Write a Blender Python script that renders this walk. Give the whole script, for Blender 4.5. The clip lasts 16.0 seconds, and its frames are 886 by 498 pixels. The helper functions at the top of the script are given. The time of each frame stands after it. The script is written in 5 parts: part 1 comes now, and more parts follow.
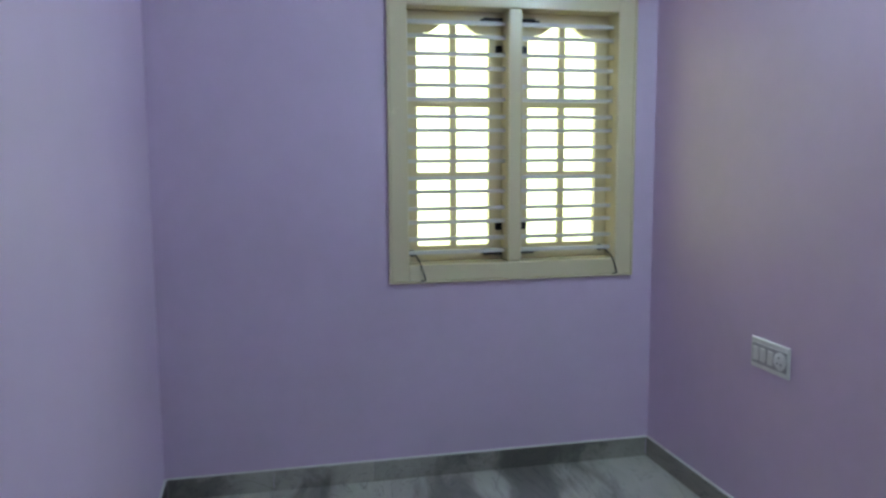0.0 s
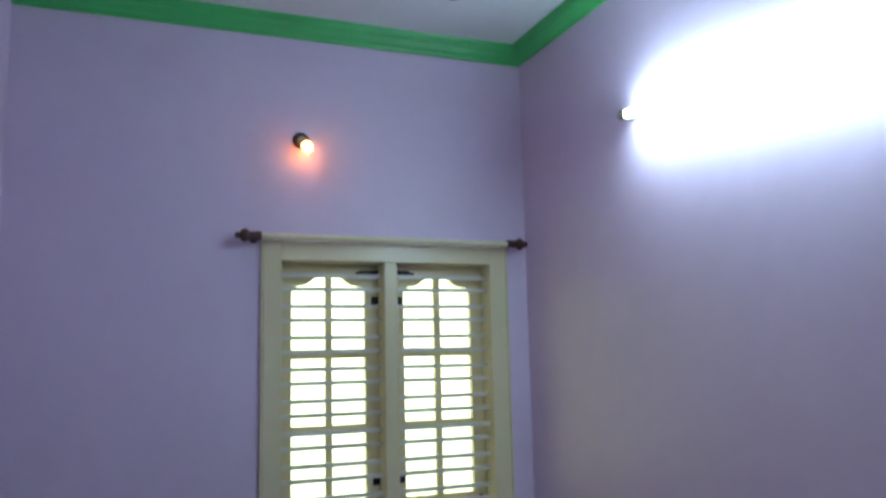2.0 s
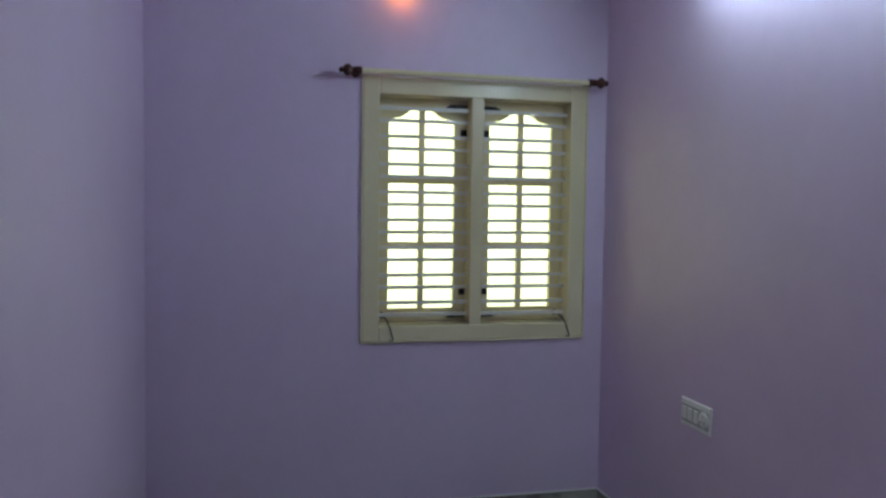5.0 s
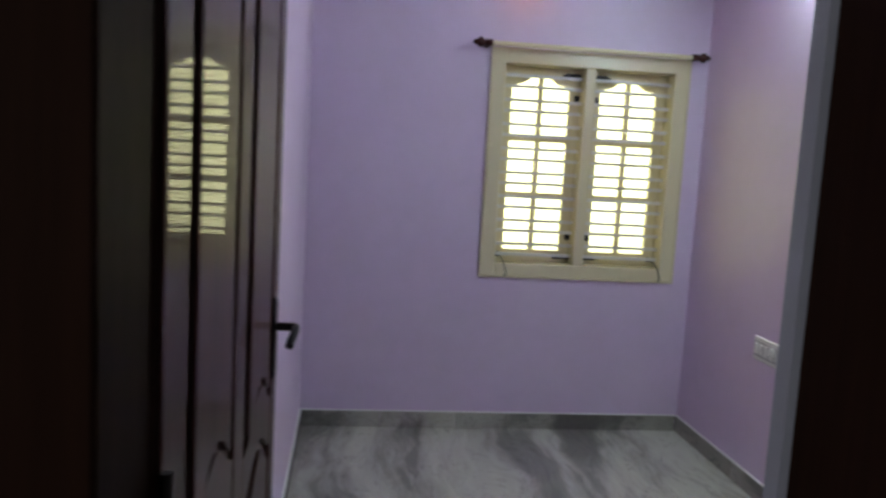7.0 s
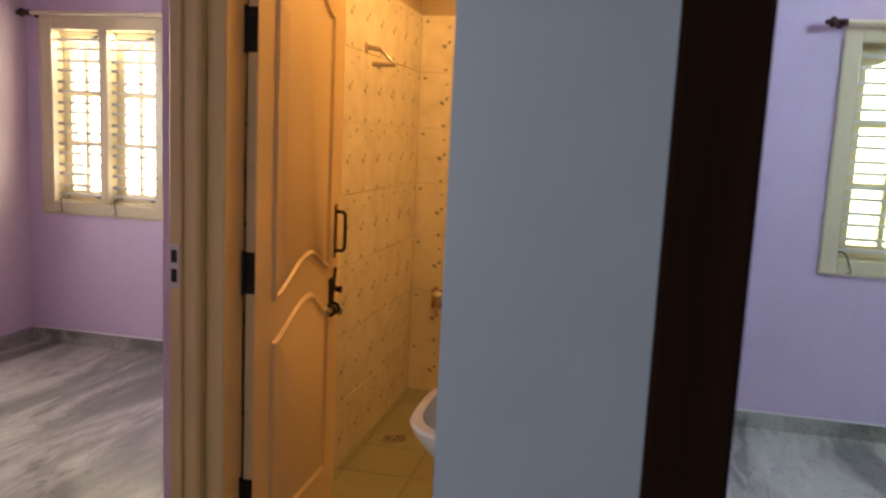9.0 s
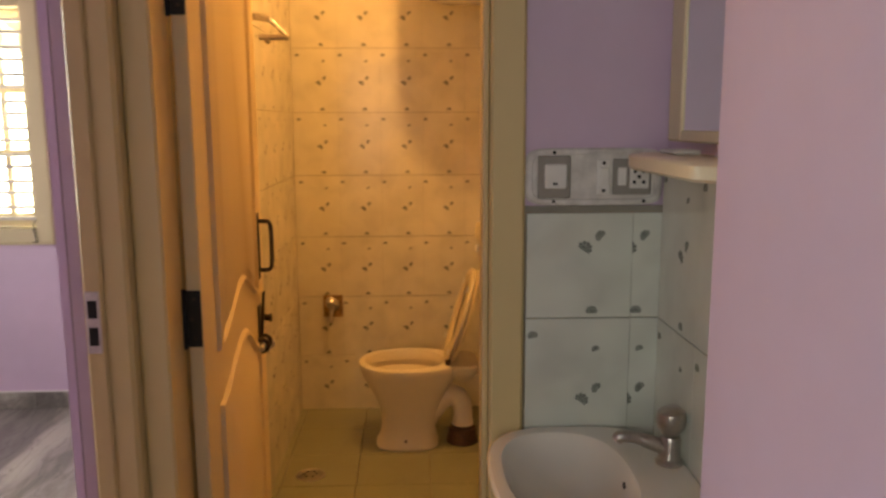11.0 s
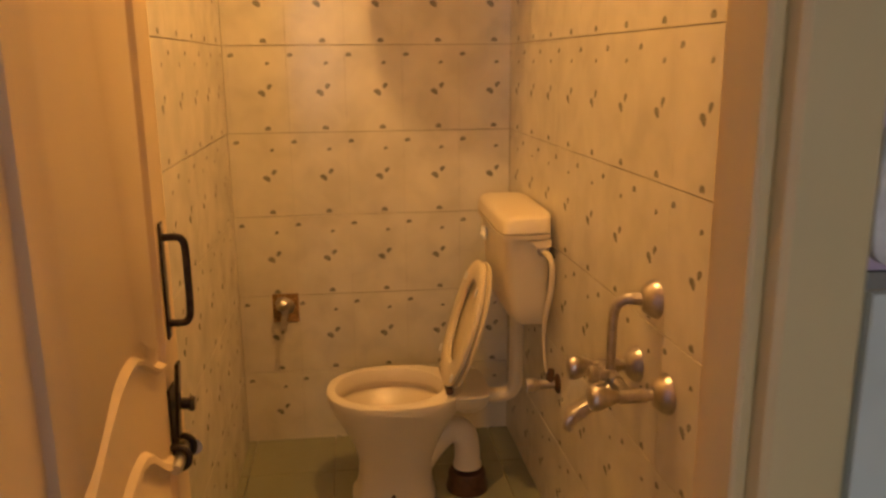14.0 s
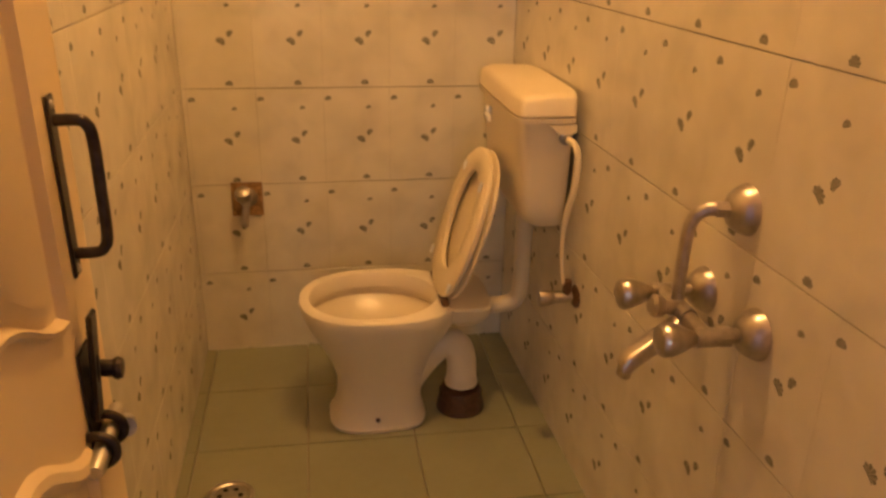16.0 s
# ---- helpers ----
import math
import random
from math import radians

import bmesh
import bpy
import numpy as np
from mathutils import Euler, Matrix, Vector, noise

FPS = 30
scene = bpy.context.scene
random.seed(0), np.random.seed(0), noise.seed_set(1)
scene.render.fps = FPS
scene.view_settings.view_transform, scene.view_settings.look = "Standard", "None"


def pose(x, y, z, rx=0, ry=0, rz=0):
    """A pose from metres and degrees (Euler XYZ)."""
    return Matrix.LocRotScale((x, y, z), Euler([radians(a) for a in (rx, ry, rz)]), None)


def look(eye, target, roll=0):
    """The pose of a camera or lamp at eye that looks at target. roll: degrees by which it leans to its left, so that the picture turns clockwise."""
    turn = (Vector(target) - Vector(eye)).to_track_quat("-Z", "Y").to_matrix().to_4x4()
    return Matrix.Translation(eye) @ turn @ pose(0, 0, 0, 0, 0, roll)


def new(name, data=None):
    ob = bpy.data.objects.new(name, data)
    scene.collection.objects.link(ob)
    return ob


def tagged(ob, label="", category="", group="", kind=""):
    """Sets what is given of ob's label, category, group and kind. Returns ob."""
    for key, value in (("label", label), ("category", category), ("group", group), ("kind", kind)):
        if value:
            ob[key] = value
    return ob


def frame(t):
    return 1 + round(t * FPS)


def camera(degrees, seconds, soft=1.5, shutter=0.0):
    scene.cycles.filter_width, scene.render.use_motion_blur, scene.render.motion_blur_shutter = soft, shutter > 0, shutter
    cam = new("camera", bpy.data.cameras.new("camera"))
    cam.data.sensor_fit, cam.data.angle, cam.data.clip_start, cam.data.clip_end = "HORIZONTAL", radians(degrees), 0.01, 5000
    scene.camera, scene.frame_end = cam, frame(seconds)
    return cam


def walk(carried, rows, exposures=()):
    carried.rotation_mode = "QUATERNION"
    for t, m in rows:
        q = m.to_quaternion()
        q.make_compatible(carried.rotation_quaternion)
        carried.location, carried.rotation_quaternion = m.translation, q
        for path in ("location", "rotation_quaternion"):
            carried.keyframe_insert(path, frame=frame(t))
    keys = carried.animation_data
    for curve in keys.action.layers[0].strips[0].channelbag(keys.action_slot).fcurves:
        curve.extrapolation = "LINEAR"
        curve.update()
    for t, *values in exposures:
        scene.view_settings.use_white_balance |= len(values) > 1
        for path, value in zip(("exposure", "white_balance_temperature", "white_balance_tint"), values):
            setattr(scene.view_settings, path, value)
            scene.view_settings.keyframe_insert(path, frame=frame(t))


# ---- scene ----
cam = camera(58.7, 16.0, soft=2.6, shutter=0.4)

PATH = [
    (0, (0.42, -3.173, 1.358), (0.86, -1.236, 1.123), -0.3),
    (0.5, (0.396, -3.092, 1.393), (0.977, -1.191, 1.168), -0.9),
    (1, (0.392, -3.067, 1.419), (1.096, -1.203, 1.247), -0.9),
    (1.5, (0.392, -3.055, 1.467), (1.153, -1.206, 1.521), -1.6),
    (2, (0.449, -3.144, 1.566), (1.177, -1.301, 1.832), -1.3),
    (2.5, (0.461, -3.158, 1.534), (1.181, -1.346, 1.978), -1.5),
    (3, (0.466, -3.185, 1.543), (1.147, -1.386, 2.093), -1.5),
    (3.5, (0.48, -3.203, 1.515), (1.14, -1.374, 1.983), -1.5),
    (4, (0.515, -3.28, 1.48), (1.074, -1.372, 1.695), -0.3),
    (4.2, (0.515, -3.3, 1.47), (1.05, -1.376, 1.588), 0.0),
    (5.3, (0.405, -3.62, 1.447), (0.86, -1.68, 1.300), 1.0),
    (6.5, (0.267, -3.964, 1.437), (0.688, -2.024, 1.198), 2.2),
    (7, (0.215, -4.1, 1.447), (0.457, -2.128, 1.218), 3.2),
    (7.5, (0.134, -4.207, 1.436), (0.154, -2.22, 1.211), 2.5),
    (8, (0.072, -4.284, 1.434), (-0.121, -2.307, 1.195), 2.2),
    (8.5, (0.008, -4.261, 1.427), (-0.431, -2.328, 1.158), 2.8),
    (11, (-0.617, -3.792, 1.415), (-0.543, -1.819, 1.097), -0.2),
    (11.5, (-0.736, -3.693, 1.424), (-0.411, -1.745, 1.11), -1.5),
    (12, (-0.809, -3.593, 1.426), (-0.298, -1.683, 1.12), -1.3),
    (12.5, (-0.794, -3.443, 1.418), (-0.353, -1.516, 1.112), -1.5),
    (13, (-0.753, -3.252, 1.415), (-0.448, -1.302, 1.09), -0.3),
    (13.5, (-0.758, -3.021, 1.407), (-0.545, -1.071, 1.014), -0.3),
    (14, (-0.757, -2.801, 1.403), (-0.536, -0.868, 0.94), -0.5),
    (14.5, (-0.737, -2.636, 1.397), (-0.59, -0.702, 0.908), -0.5),
    (15, (-0.764, -2.487, 1.37), (-0.671, -0.563, 0.832), 0.2),
    (15.5, (-0.795, -2.401, 1.341), (-0.585, -0.525, 0.679), 1.0),
    (16, (-0.806, -2.368, 1.322), (-0.495, -0.544, 0.564), 1.2),
]
walk(cam, [(t, look(eye, target, roll)) for t, eye, target, roll in PATH],
     exposures=((0.0, 0.62, 7000, 13), (1.0, 0.58, 7000, 12), (2.0, 0.3, 6800, 11), (2.5, 0.06, 6550, 10), (3.0, -0.08, 6500, 10), (3.5, -0.22, 6500, 10), (4.0, -0.31, 6650, 11), (4.2, -0.28, 6700, 12), (6.5, 0.5, 8100, 22), (7.5, 0.65, 8000, 21), (8.5, 1.0, 7500, 16), (11.0, 1.2, 8200, 10), (13.0, 1.2, 7900, 10), (13.5, 1.2, 7300, 10), (14.5, 1.22, 6800, 10), (16.0, 1.45, 6500, 10)))

# ---- light ----
world = bpy.data.worlds.new("sky")
scene.world = world
world.use_nodes = True
wn = world.node_tree
sky = wn.nodes.new("ShaderNodeTexSky")
sky.sky_type = "NISHITA"
sky.sun_disc = False
sky.sun_elevation, sky.sun_rotation = radians(48), radians(150)
wn.links.new(sky.outputs[0], wn.nodes["Background"].inputs[0])
wn.nodes["Background"].inputs[1].default_value = 0.12


def lamp(name, kind, m, energy, colour, **kw):
    data = bpy.data.lights.new(name, kind)
    data.energy, data.color = energy, colour
    for k, v in kw.items():
        if k == "size":
            data.size = v
        elif k == "size_y":
            data.shape, data.size_y = "RECTANGLE", v
        elif k == "radius":
            data.shadow_soft_size = v
        elif k == "angle":
            data.angle = v
    ob = new(name, data)
    ob.matrix_world = m
    return ob


lamp("sun", "SUN", look((0, 0, 10), (1.5, 6, 0)), 2.5, (1, 0.95, 0.86), angle=radians(0.6))
# sky light through the bedroom window and the far room's north window
lamp("window_light_bedroom", "AREA", look((1.45, 0.17, 1.42), (1.45, -2, 1.2)), 4.6, (0.86, 1.0, 0.66), size=0.94, size_y=1.04)
lamp("window_light_far_room", "AREA", look((-2.98, 0.25, 1.42), (-2.98, -2, 1.0)), 20, (1.0, 0.95, 0.84), size=1.0, size_y=1.04)
# added fill at an unseen side opening, brightens far room and passage
lamp("side_window_light_far_room", "AREA", look((-3.80, -1.45, 1.5), (-1.5, -2.0, 1.0)), 14, (0.88, 0.94, 1.0), size=1.05, size_y=1.15)
# cool fill added for the pier and alcove, from an unseen hall opening
lamp("window_light_hall", "AREA", look((-1.24, -5.1, 1.5), (0.65, -4.42, 1.3)), 12.5, (0.82, 0.92, 1.0), size=1.3, size_y=1.3)
# bathroom lamp under the ceiling
lamp("bathroom_bulb_light", "POINT", Matrix.Translation((-0.50, -0.98, 2.582)), 22.5, (1.0, 0.53, 0.165), radius=0.04)
lamp("night_bulb_light", "POINT", Matrix.Translation((1.087, -0.062, 2.395)), 0.35, (1.0, 0.32, 0.08), radius=0.02)


# ---- materials ----
def material(name):
    m = bpy.data.materials.new(name)
    m.use_nodes = True
    nt = m.node_tree
    return m, nt, nt.nodes["Principled BSDF"]


def node(nt, kind, **kw):
    n = nt.nodes.new(kind)
    for k, v in kw.items():
        n.inputs[k].default_value = v
    return n


def mth(nt, op, a, b=None, c=None, clamp=False):
    n = nt.nodes.new("ShaderNodeMath")
    n.operation, n.use_clamp = op, clamp
    for i, v in enumerate((a, b, c)):
        if v is None:
            continue
        if isinstance(v, (int, float)):
            n.inputs[i].default_value = v
        else:
            nt.links.new(v, n.inputs[i])
    return n.outputs[0]


def mixc(nt, fac, a, b, blend="MIX"):
    n = nt.nodes.new("ShaderNodeMix")
    n.data_type, n.blend_type = "RGBA", blend
    for sock, v in ((n.inputs[0], fac), (n.inputs[6], a), (n.inputs[7], b)):
        if isinstance(v, (int, float)):
            sock.default_value = v
        elif isinstance(v, tuple):
            sock.default_value = (*v[:3], 1)
        else:
            nt.links.new(v, sock)
    return n.outputs[2]


def ramp(nt, fac, *stops):
    n = nt.nodes.new("ShaderNodeValToRGB")
    while len(n.color_ramp.elements) < len(stops):
        n.color_ramp.elements.new(0.5)
    for e, (p, c) in zip(n.color_ramp.elements, stops):
        e.position = p
        e.color = (*c, 1) if isinstance(c, tuple) else (c, c, c, 1)
    nt.links.new(fac, n.inputs[0])
    return n.outputs[0]


def coords(nt, which="Object", scale=(1, 1, 1), rot=(0, 0, 0)):
    tc = nt.nodes.new("ShaderNodeTexCoord")
    mp = nt.nodes.new("ShaderNodeMapping")
    mp.inputs["Scale"].default_value = scale
    mp.inputs["Rotation"].default_value = rot
    nt.links.new(tc.outputs[which], mp.inputs[0])
    return mp.outputs[0]


def world_coords(nt, scale=(1, 1, 1), rot=(0, 0, 0)):
    g = nt.nodes.new("ShaderNodeNewGeometry")
    mp = nt.nodes.new("ShaderNodeMapping")
    mp.inputs["Scale"].default_value = scale
    mp.inputs["Rotation"].default_value = rot
    nt.links.new(g.outputs["Position"], mp.inputs[0])
    return mp.outputs[0]


def noise_tex(nt, vec, scale, detail=4, rough=0.55, distort=0.0):
    n = node(nt, "ShaderNodeTexNoise", Scale=scale, Detail=detail, Roughness=rough, Distortion=distort)
    nt.links.new(vec, n.inputs["Vector"])
    return n.outputs["Fac"]


def bump(nt, bsdf, height, strength, dist=0.002):
    b = node(nt, "ShaderNodeBump", Strength=strength, Distance=dist)
    nt.links.new(height, b.inputs["Height"])
    nt.links.new(b.outputs[0], bsdf.inputs["Normal"])


def paint(name, colour, rough=0.45, spread=0.06, grain=180, strength=0.12, sheen=0.18):
    """Painted plaster or wood: faint blotches, roller grain, small scuffs."""
    m, nt, b = material(name)
    v = world_coords(nt)
    big = noise_tex(nt, v, 1.7, 3)
    mid = noise_tex(nt, v, 14, 4)
    dark = tuple(c * (1 - spread * 1.6) for c in colour)
    lite = tuple(min(1, c * (1 + spread)) for c in colour)
    f = mth(nt, "ADD", mth(nt, "MULTIPLY", big, 0.7), mth(nt, "MULTIPLY", mid, 0.3))
    col = ramp(nt, f, (0.32, dark), (0.68, lite))
    nt.links.new(col, b.inputs["Base Color"])
    r = mth(nt, "ADD", mth(nt, "MULTIPLY", mid, sheen), rough - sheen / 2)
    nt.links.new(r, b.inputs["Roughness"])
    fine = mth(nt, "ADD", noise_tex(nt, v, grain, 2), mth(nt, "MULTIPLY", noise_tex(nt, v, 9, 3), 2.0))
    bump(nt, b, fine, strength, 0.0015)
    return m


def plain(name, colour, rough=0.4, metal=0.0, spread=0.08, scale=40):
    m, nt, b = material(name)
    v = coords(nt)
    n = noise_tex(nt, v, scale, 3)
    col = ramp(nt, n, (0.3, tuple(c * (1 - spread * 2) for c in colour)), (0.7, tuple(min(1, c * (1 + spread)) for c in colour)))
    nt.links.new(col, b.inputs["Base Color"])
    nt.links.new(mth(nt, "ADD", mth(nt, "MULTIPLY", n, 0.1), rough - 0.05), b.inputs["Roughness"])
    b.inputs["Metallic"].default_value = metal
    return m


LAVENDER = paint("lavender_emulsion", (0.66, 0.515, 0.675), 0.42, 0.04)
HALL_PAINT = paint("grey_blue_emulsion", (0.262, 0.298, 0.364), 0.45, 0.05)
CEILING_WHITE = paint("ceiling_white", (0.72, 0.72, 0.76), 0.6, 0.05)
GREEN = paint("green_enamel", (0.05, 0.42, 0.12), 0.35, 0.08)
FRAME_CREAM = paint("tan_cream_enamel", (0.70, 0.55, 0.28), 0.32, 0.025, 90, 0.06)
CREAM = paint("cream_enamel", (0.70, 0.61, 0.40), 0.24, 0.02, 90, 0.06)
DOOR_CREAM = paint("cream_door_skin", (0.74, 0.59, 0.36), 0.38, 0.025, 120, 0.025, 0.05)
BARS = paint("grille_enamel", (0.66, 0.64, 0.62), 0.3, 0.05)
IRON = plain("brown_black_iron", (0.055, 0.042, 0.036), 0.34, 0.7, 0.2, 70)
BLACK = plain("black_iron", (0.02, 0.02, 0.022), 0.42, 0.6)
CHROME = plain("worn_chrome", (0.50, 0.46, 0.42), 0.30, 1.0, 0.10, 60)
STEEL = plain("brushed_steel", (0.55, 0.53, 0.5), 0.32, 1.0, 0.08, 90)
IVORY = plain("ivory_ceramic", (0.78, 0.70, 0.56), 0.30, 0.0, 0.015, 3)
WHITE_CER = plain("white_ceramic", (0.78, 0.75, 0.68), 0.1, 0.0, 0.03, 5)
IVORY_PL = plain("ivory_plastic", (0.78, 0.67, 0.47), 0.30, 0.0, 0.015, 3)
SWITCH_WHITE = plain("white_switch_plastic", (0.80, 0.79, 0.76), 0.3, 0.0, 0.03, 25)
SWITCH_GREY = plain("grey_switch_plate", (0.30, 0.28, 0.25), 0.4, 0.0, 0.05, 25)
# near-black colour paints the shade inside holes on flat pieces; also dark screws and marks
HOLE_SHADE_SCREW = plain("hole_shade_and_screw_black", (0.012, 0.012, 0.012), 0.7)
FINIAL = plain("maroon_finial", (0.06, 0.016, 0.014), 0.25, 0.0, 0.15, 60)
FAN_BROWN = plain("fan_dark_brown", (0.03, 0.014, 0.014), 0.22, 0.2, 0.15, 30)
GOLD = plain("fan_gold", (0.75, 0.52, 0.12), 0.22, 1.0, 0.08, 60)
PALE_ORN = plain("fan_pale_ornament", (0.62, 0.55, 0.42), 0.35, 0.3, 0.1, 60)
RUBBER = plain("dark_collar", (0.10, 0.048, 0.026), 0.45, 0.0, 0.2, 60)
CEMENT = paint("grey_cement", (0.30, 0.28, 0.24), 0.85, 0.2, 200, 0.5)
GROUT = paint("tile_joint", (0.34, 0.28, 0.20), 0.85, 0.15, 200, 0.4)


def marble():
    m, nt, b = material("grey_white_marble")
    v = world_coords(nt, (1, 0.20, 1), (0, 0, radians(-6)))
    warp = noise_tex(nt, world_coords(nt, (1, 0.5, 1)), 1.6, 3)
    vv = nt.nodes.new("ShaderNodeVectorMath")
    vv.operation = "MULTIPLY_ADD"
    cmb = nt.nodes.new("ShaderNodeCombineXYZ")
    nt.links.new(warp, cmb.inputs[0])
    nt.links.new(cmb.outputs[0], vv.inputs[0])
    vv.inputs[1].default_value = (0.35, 0.0, 0)
    nt.links.new(v, vv.inputs[2])
    band = noise_tex(nt, vv.outputs[0], 2.9, 3, 0.5, 0.6)
    fine = noise_tex(nt, vv.outputs[0], 16, 6, 0.65, 1.2)
    f = mth(nt, "ADD", mth(nt, "MULTIPLY", band, 0.78), mth(nt, "MULTIPLY", fine, 0.22))
    col = ramp(nt, f, (0.40, (0.165, 0.155, 0.138)), (0.470, (0.225, 0.213, 0.190)), (0.505, (0.30, 0.285, 0.25)), (0.545, (0.38, 0.36, 0.315)), (0.64, (0.45, 0.43, 0.375)))
    vein = mth(nt, "ABSOLUTE", mth(nt, "SUBTRACT", noise_tex(nt, vv.outputs[0], 6.5, 5, 0.6, 2.0), 0.5))
    col = mixc(nt, mth(nt, "MULTIPLY", mth(nt, "LESS_THAN", vein, 0.008), 0.35), col, (0.07, 0.07, 0.075))
    info = nt.nodes.new("ShaderNodeObjectInfo")
    shade = mth(nt, "ADD", mth(nt, "MULTIPLY", info.outputs["Random"], 0.5), 0.7)
    col = mixc(nt, 1.0, col, shade, "MULTIPLY")
    nt.links.new(col, b.inputs["Base Color"])
    nt.links.new(mth(nt, "ADD", mth(nt, "MULTIPLY", fine, 0.15), 0.16), b.inputs["Roughness"])
    return m


MARBLE = marble()


def shell_tile(name, base, mark, tw, th):
    """Glazed wall tile with small printed shells, drawn in the tile's own x and z."""
    m, nt, b = material(name)
    tc = nt.nodes.new("ShaderNodeTexCoord")
    sep = nt.nodes.new("ShaderNodeSeparateXYZ")
    nt.links.new(tc.outputs["Object"], sep.inputs[0])
    x, z = sep.outputs[0], sep.outputs[2]
    v = world_coords(nt)
    total = None
    # each shell: place on the tile, half size, lean
    for cx, cz, r, lean in ((0.014, 0.272, 0.0110, 10), (0.138, 0.243, 0.0085, 20), (0.112, 0.143, 0.0150, -35),
                            (0.142, 0.165, 0.0118, 50), (0.128, 0.018, 0.0120, 0)):
        a, sa = math.cos(radians(lean)), math.sin(radians(lean))
        dx, dz = mth(nt, "SUBTRACT", x, cx), mth(nt, "SUBTRACT", z, cz - r * 0.4)
        u = mth(nt, "ADD", mth(nt, "MULTIPLY", dx, a / r), mth(nt, "MULTIPLY", dz, sa / r))
        w = mth(nt, "ADD", mth(nt, "MULTIPLY", dx, -sa / r), mth(nt, "MULTIPLY", dz, a / r))
        rad = mth(nt, "SQRT", mth(nt, "ADD", mth(nt, "MULTIPLY", u, u), mth(nt, "MULTIPLY", mth(nt, "MULTIPLY", w, w), 1.15)))
        ang = mth(nt, "ARCTAN2", u, w)
        rim = mth(nt, "ADD", mth(nt, "MULTIPLY", mth(nt, "COSINE", mth(nt, "MULTIPLY", ang, 9)), 0.09), 0.93)
        fan = mth(nt, "MULTIPLY", mth(nt, "LESS_THAN", rad, rim), mth(nt, "GREATER_THAN", w, -0.35))
        rib = mth(nt, "ADD", mth(nt, "MULTIPLY", mth(nt, "GREATER_THAN", mth(nt, "COSINE", mth(nt, "MULTIPLY", ang, 9)), -0.7), 0.45), 0.5)
        s = mth(nt, "MULTIPLY", fan, rib)
        total = s if total is None else mth(nt, "MAXIMUM", total, s)
    cloud = noise_tex(nt, v, 9, 2, 0.5, 0.3)
    info = nt.nodes.new("ShaderNodeObjectInfo")
    f = mth(nt, "ADD", cloud, mth(nt, "MULTIPLY", mth(nt, "SUBTRACT", info.outputs["Random"], 0.5), 0.05))
    ground = ramp(nt, f, (0.30, tuple(c * 0.90 for c in base)), (0.5, base), (0.70, tuple(min(1, c * 1.07) for c in base)))
    print_wear = mth(nt, "ADD", mth(nt, "MULTIPLY", noise_tex(nt, v, 200, 2), 0.6), 0.5, clamp=True)
    col = mixc(nt, mth(nt, "MULTIPLY", total, print_wear), ground, mark)
    nt.links.new(col, b.inputs["Base Color"])
    nt.links.new(mth(nt, "ADD", mth(nt, "MULTIPLY", cloud, 0.2), 0.10), b.inputs["Roughness"])
    bump(nt, b, noise_tex(nt, v, 22, 3), 0.05, 0.003)
    return m


TW, TH = 0.2035, 0.3025
TILE = shell_tile("shell_wall_tile", (0.70, 0.65, 0.54), (0.045, 0.055, 0.040), TW, TH)
TILE_PALE = shell_tile("shell_wall_tile_pale", (0.64, 0.68, 0.61), (0.03, 0.048, 0.04), TW, TH)


def floor_tile_mat():
    m, nt, b = material("green_floor_tile")
    v = world_coords(nt)
    n = mth(nt, "ADD", mth(nt, "MULTIPLY", noise_tex(nt, v, 5, 2), 0.7), mth(nt, "MULTIPLY", noise_tex(nt, v, 40, 3), 0.3))
    info = nt.nodes.new("ShaderNodeObjectInfo")
    n = mth(nt, "ADD", n, mth(nt, "MULTIPLY", mth(nt, "SUBTRACT", info.outputs["Random"], 0.5), 0.12))
    col = ramp(nt, n, (0.2, (0.235, 0.235, 0.15)), (0.5, (0.262, 0.265, 0.172)), (0.8, (0.285, 0.29, 0.195)))
    nt.links.new(col, b.inputs["Base Color"])
    nt.links.new(mth(nt, "ADD", mth(nt, "MULTIPLY", noise_tex(nt, v, 60, 3), 0.08), 0.30), b.inputs["Roughness"])
    return m


FLOOR_TILE = floor_tile_mat()


def varnished(name, dark, lite, axis=2, coat=0.6, rough=0.22, spec=0.3):
    m, nt, b = material(name)
    sc = [14, 14, 14]
    sc[axis] = 0.7
    v = coords(nt, "Object", tuple(sc))
    n = noise_tex(nt, v, 2.2, 6, 0.6, 0.8)
    n2 = noise_tex(nt, v, 9, 4, 0.6, 0.2)
    f = mth(nt, "ADD", mth(nt, "MULTIPLY", n, 0.7), mth(nt, "MULTIPLY", n2, 0.3))
    col = ramp(nt, f, (0.3, dark), (0.7, lite))
    nt.links.new(col, b.inputs["Base Color"])
    b.inputs["Roughness"].default_value = rough
    b.inputs["Coat Weight"].default_value = coat
    b.inputs["Coat Roughness"].default_value = 0.03
    b.inputs["Specular IOR Level"].default_value = spec
    bump(nt, b, mth(nt, "ADD", mth(nt, "MULTIPLY", n2, 0.4), mth(nt, "MULTIPLY", noise_tex(nt, coords(nt), 16, 2), 3)), 0.07, 0.003)
    return m


DARK_WOOD = varnished("dark_varnished_wood", (0.036, 0.012, 0.010), (0.066, 0.024, 0.020), 2, 0.46, 0.45, 0.06)
DARK_FRAME = varnished("dark_brown_frame", (0.010, 0.0045, 0.003), (0.020, 0.009, 0.006), 2, 0.0, 0.55, 0.02)


def glowing(name, colour, strength):
    m, nt, b = material(name)
    b.inputs["Base Color"].default_value = (*colour, 1)
    b.inputs["Emission Color"].default_value = (*colour, 1)
    b.inputs["Emission Strength"].default_value = strength
    return m


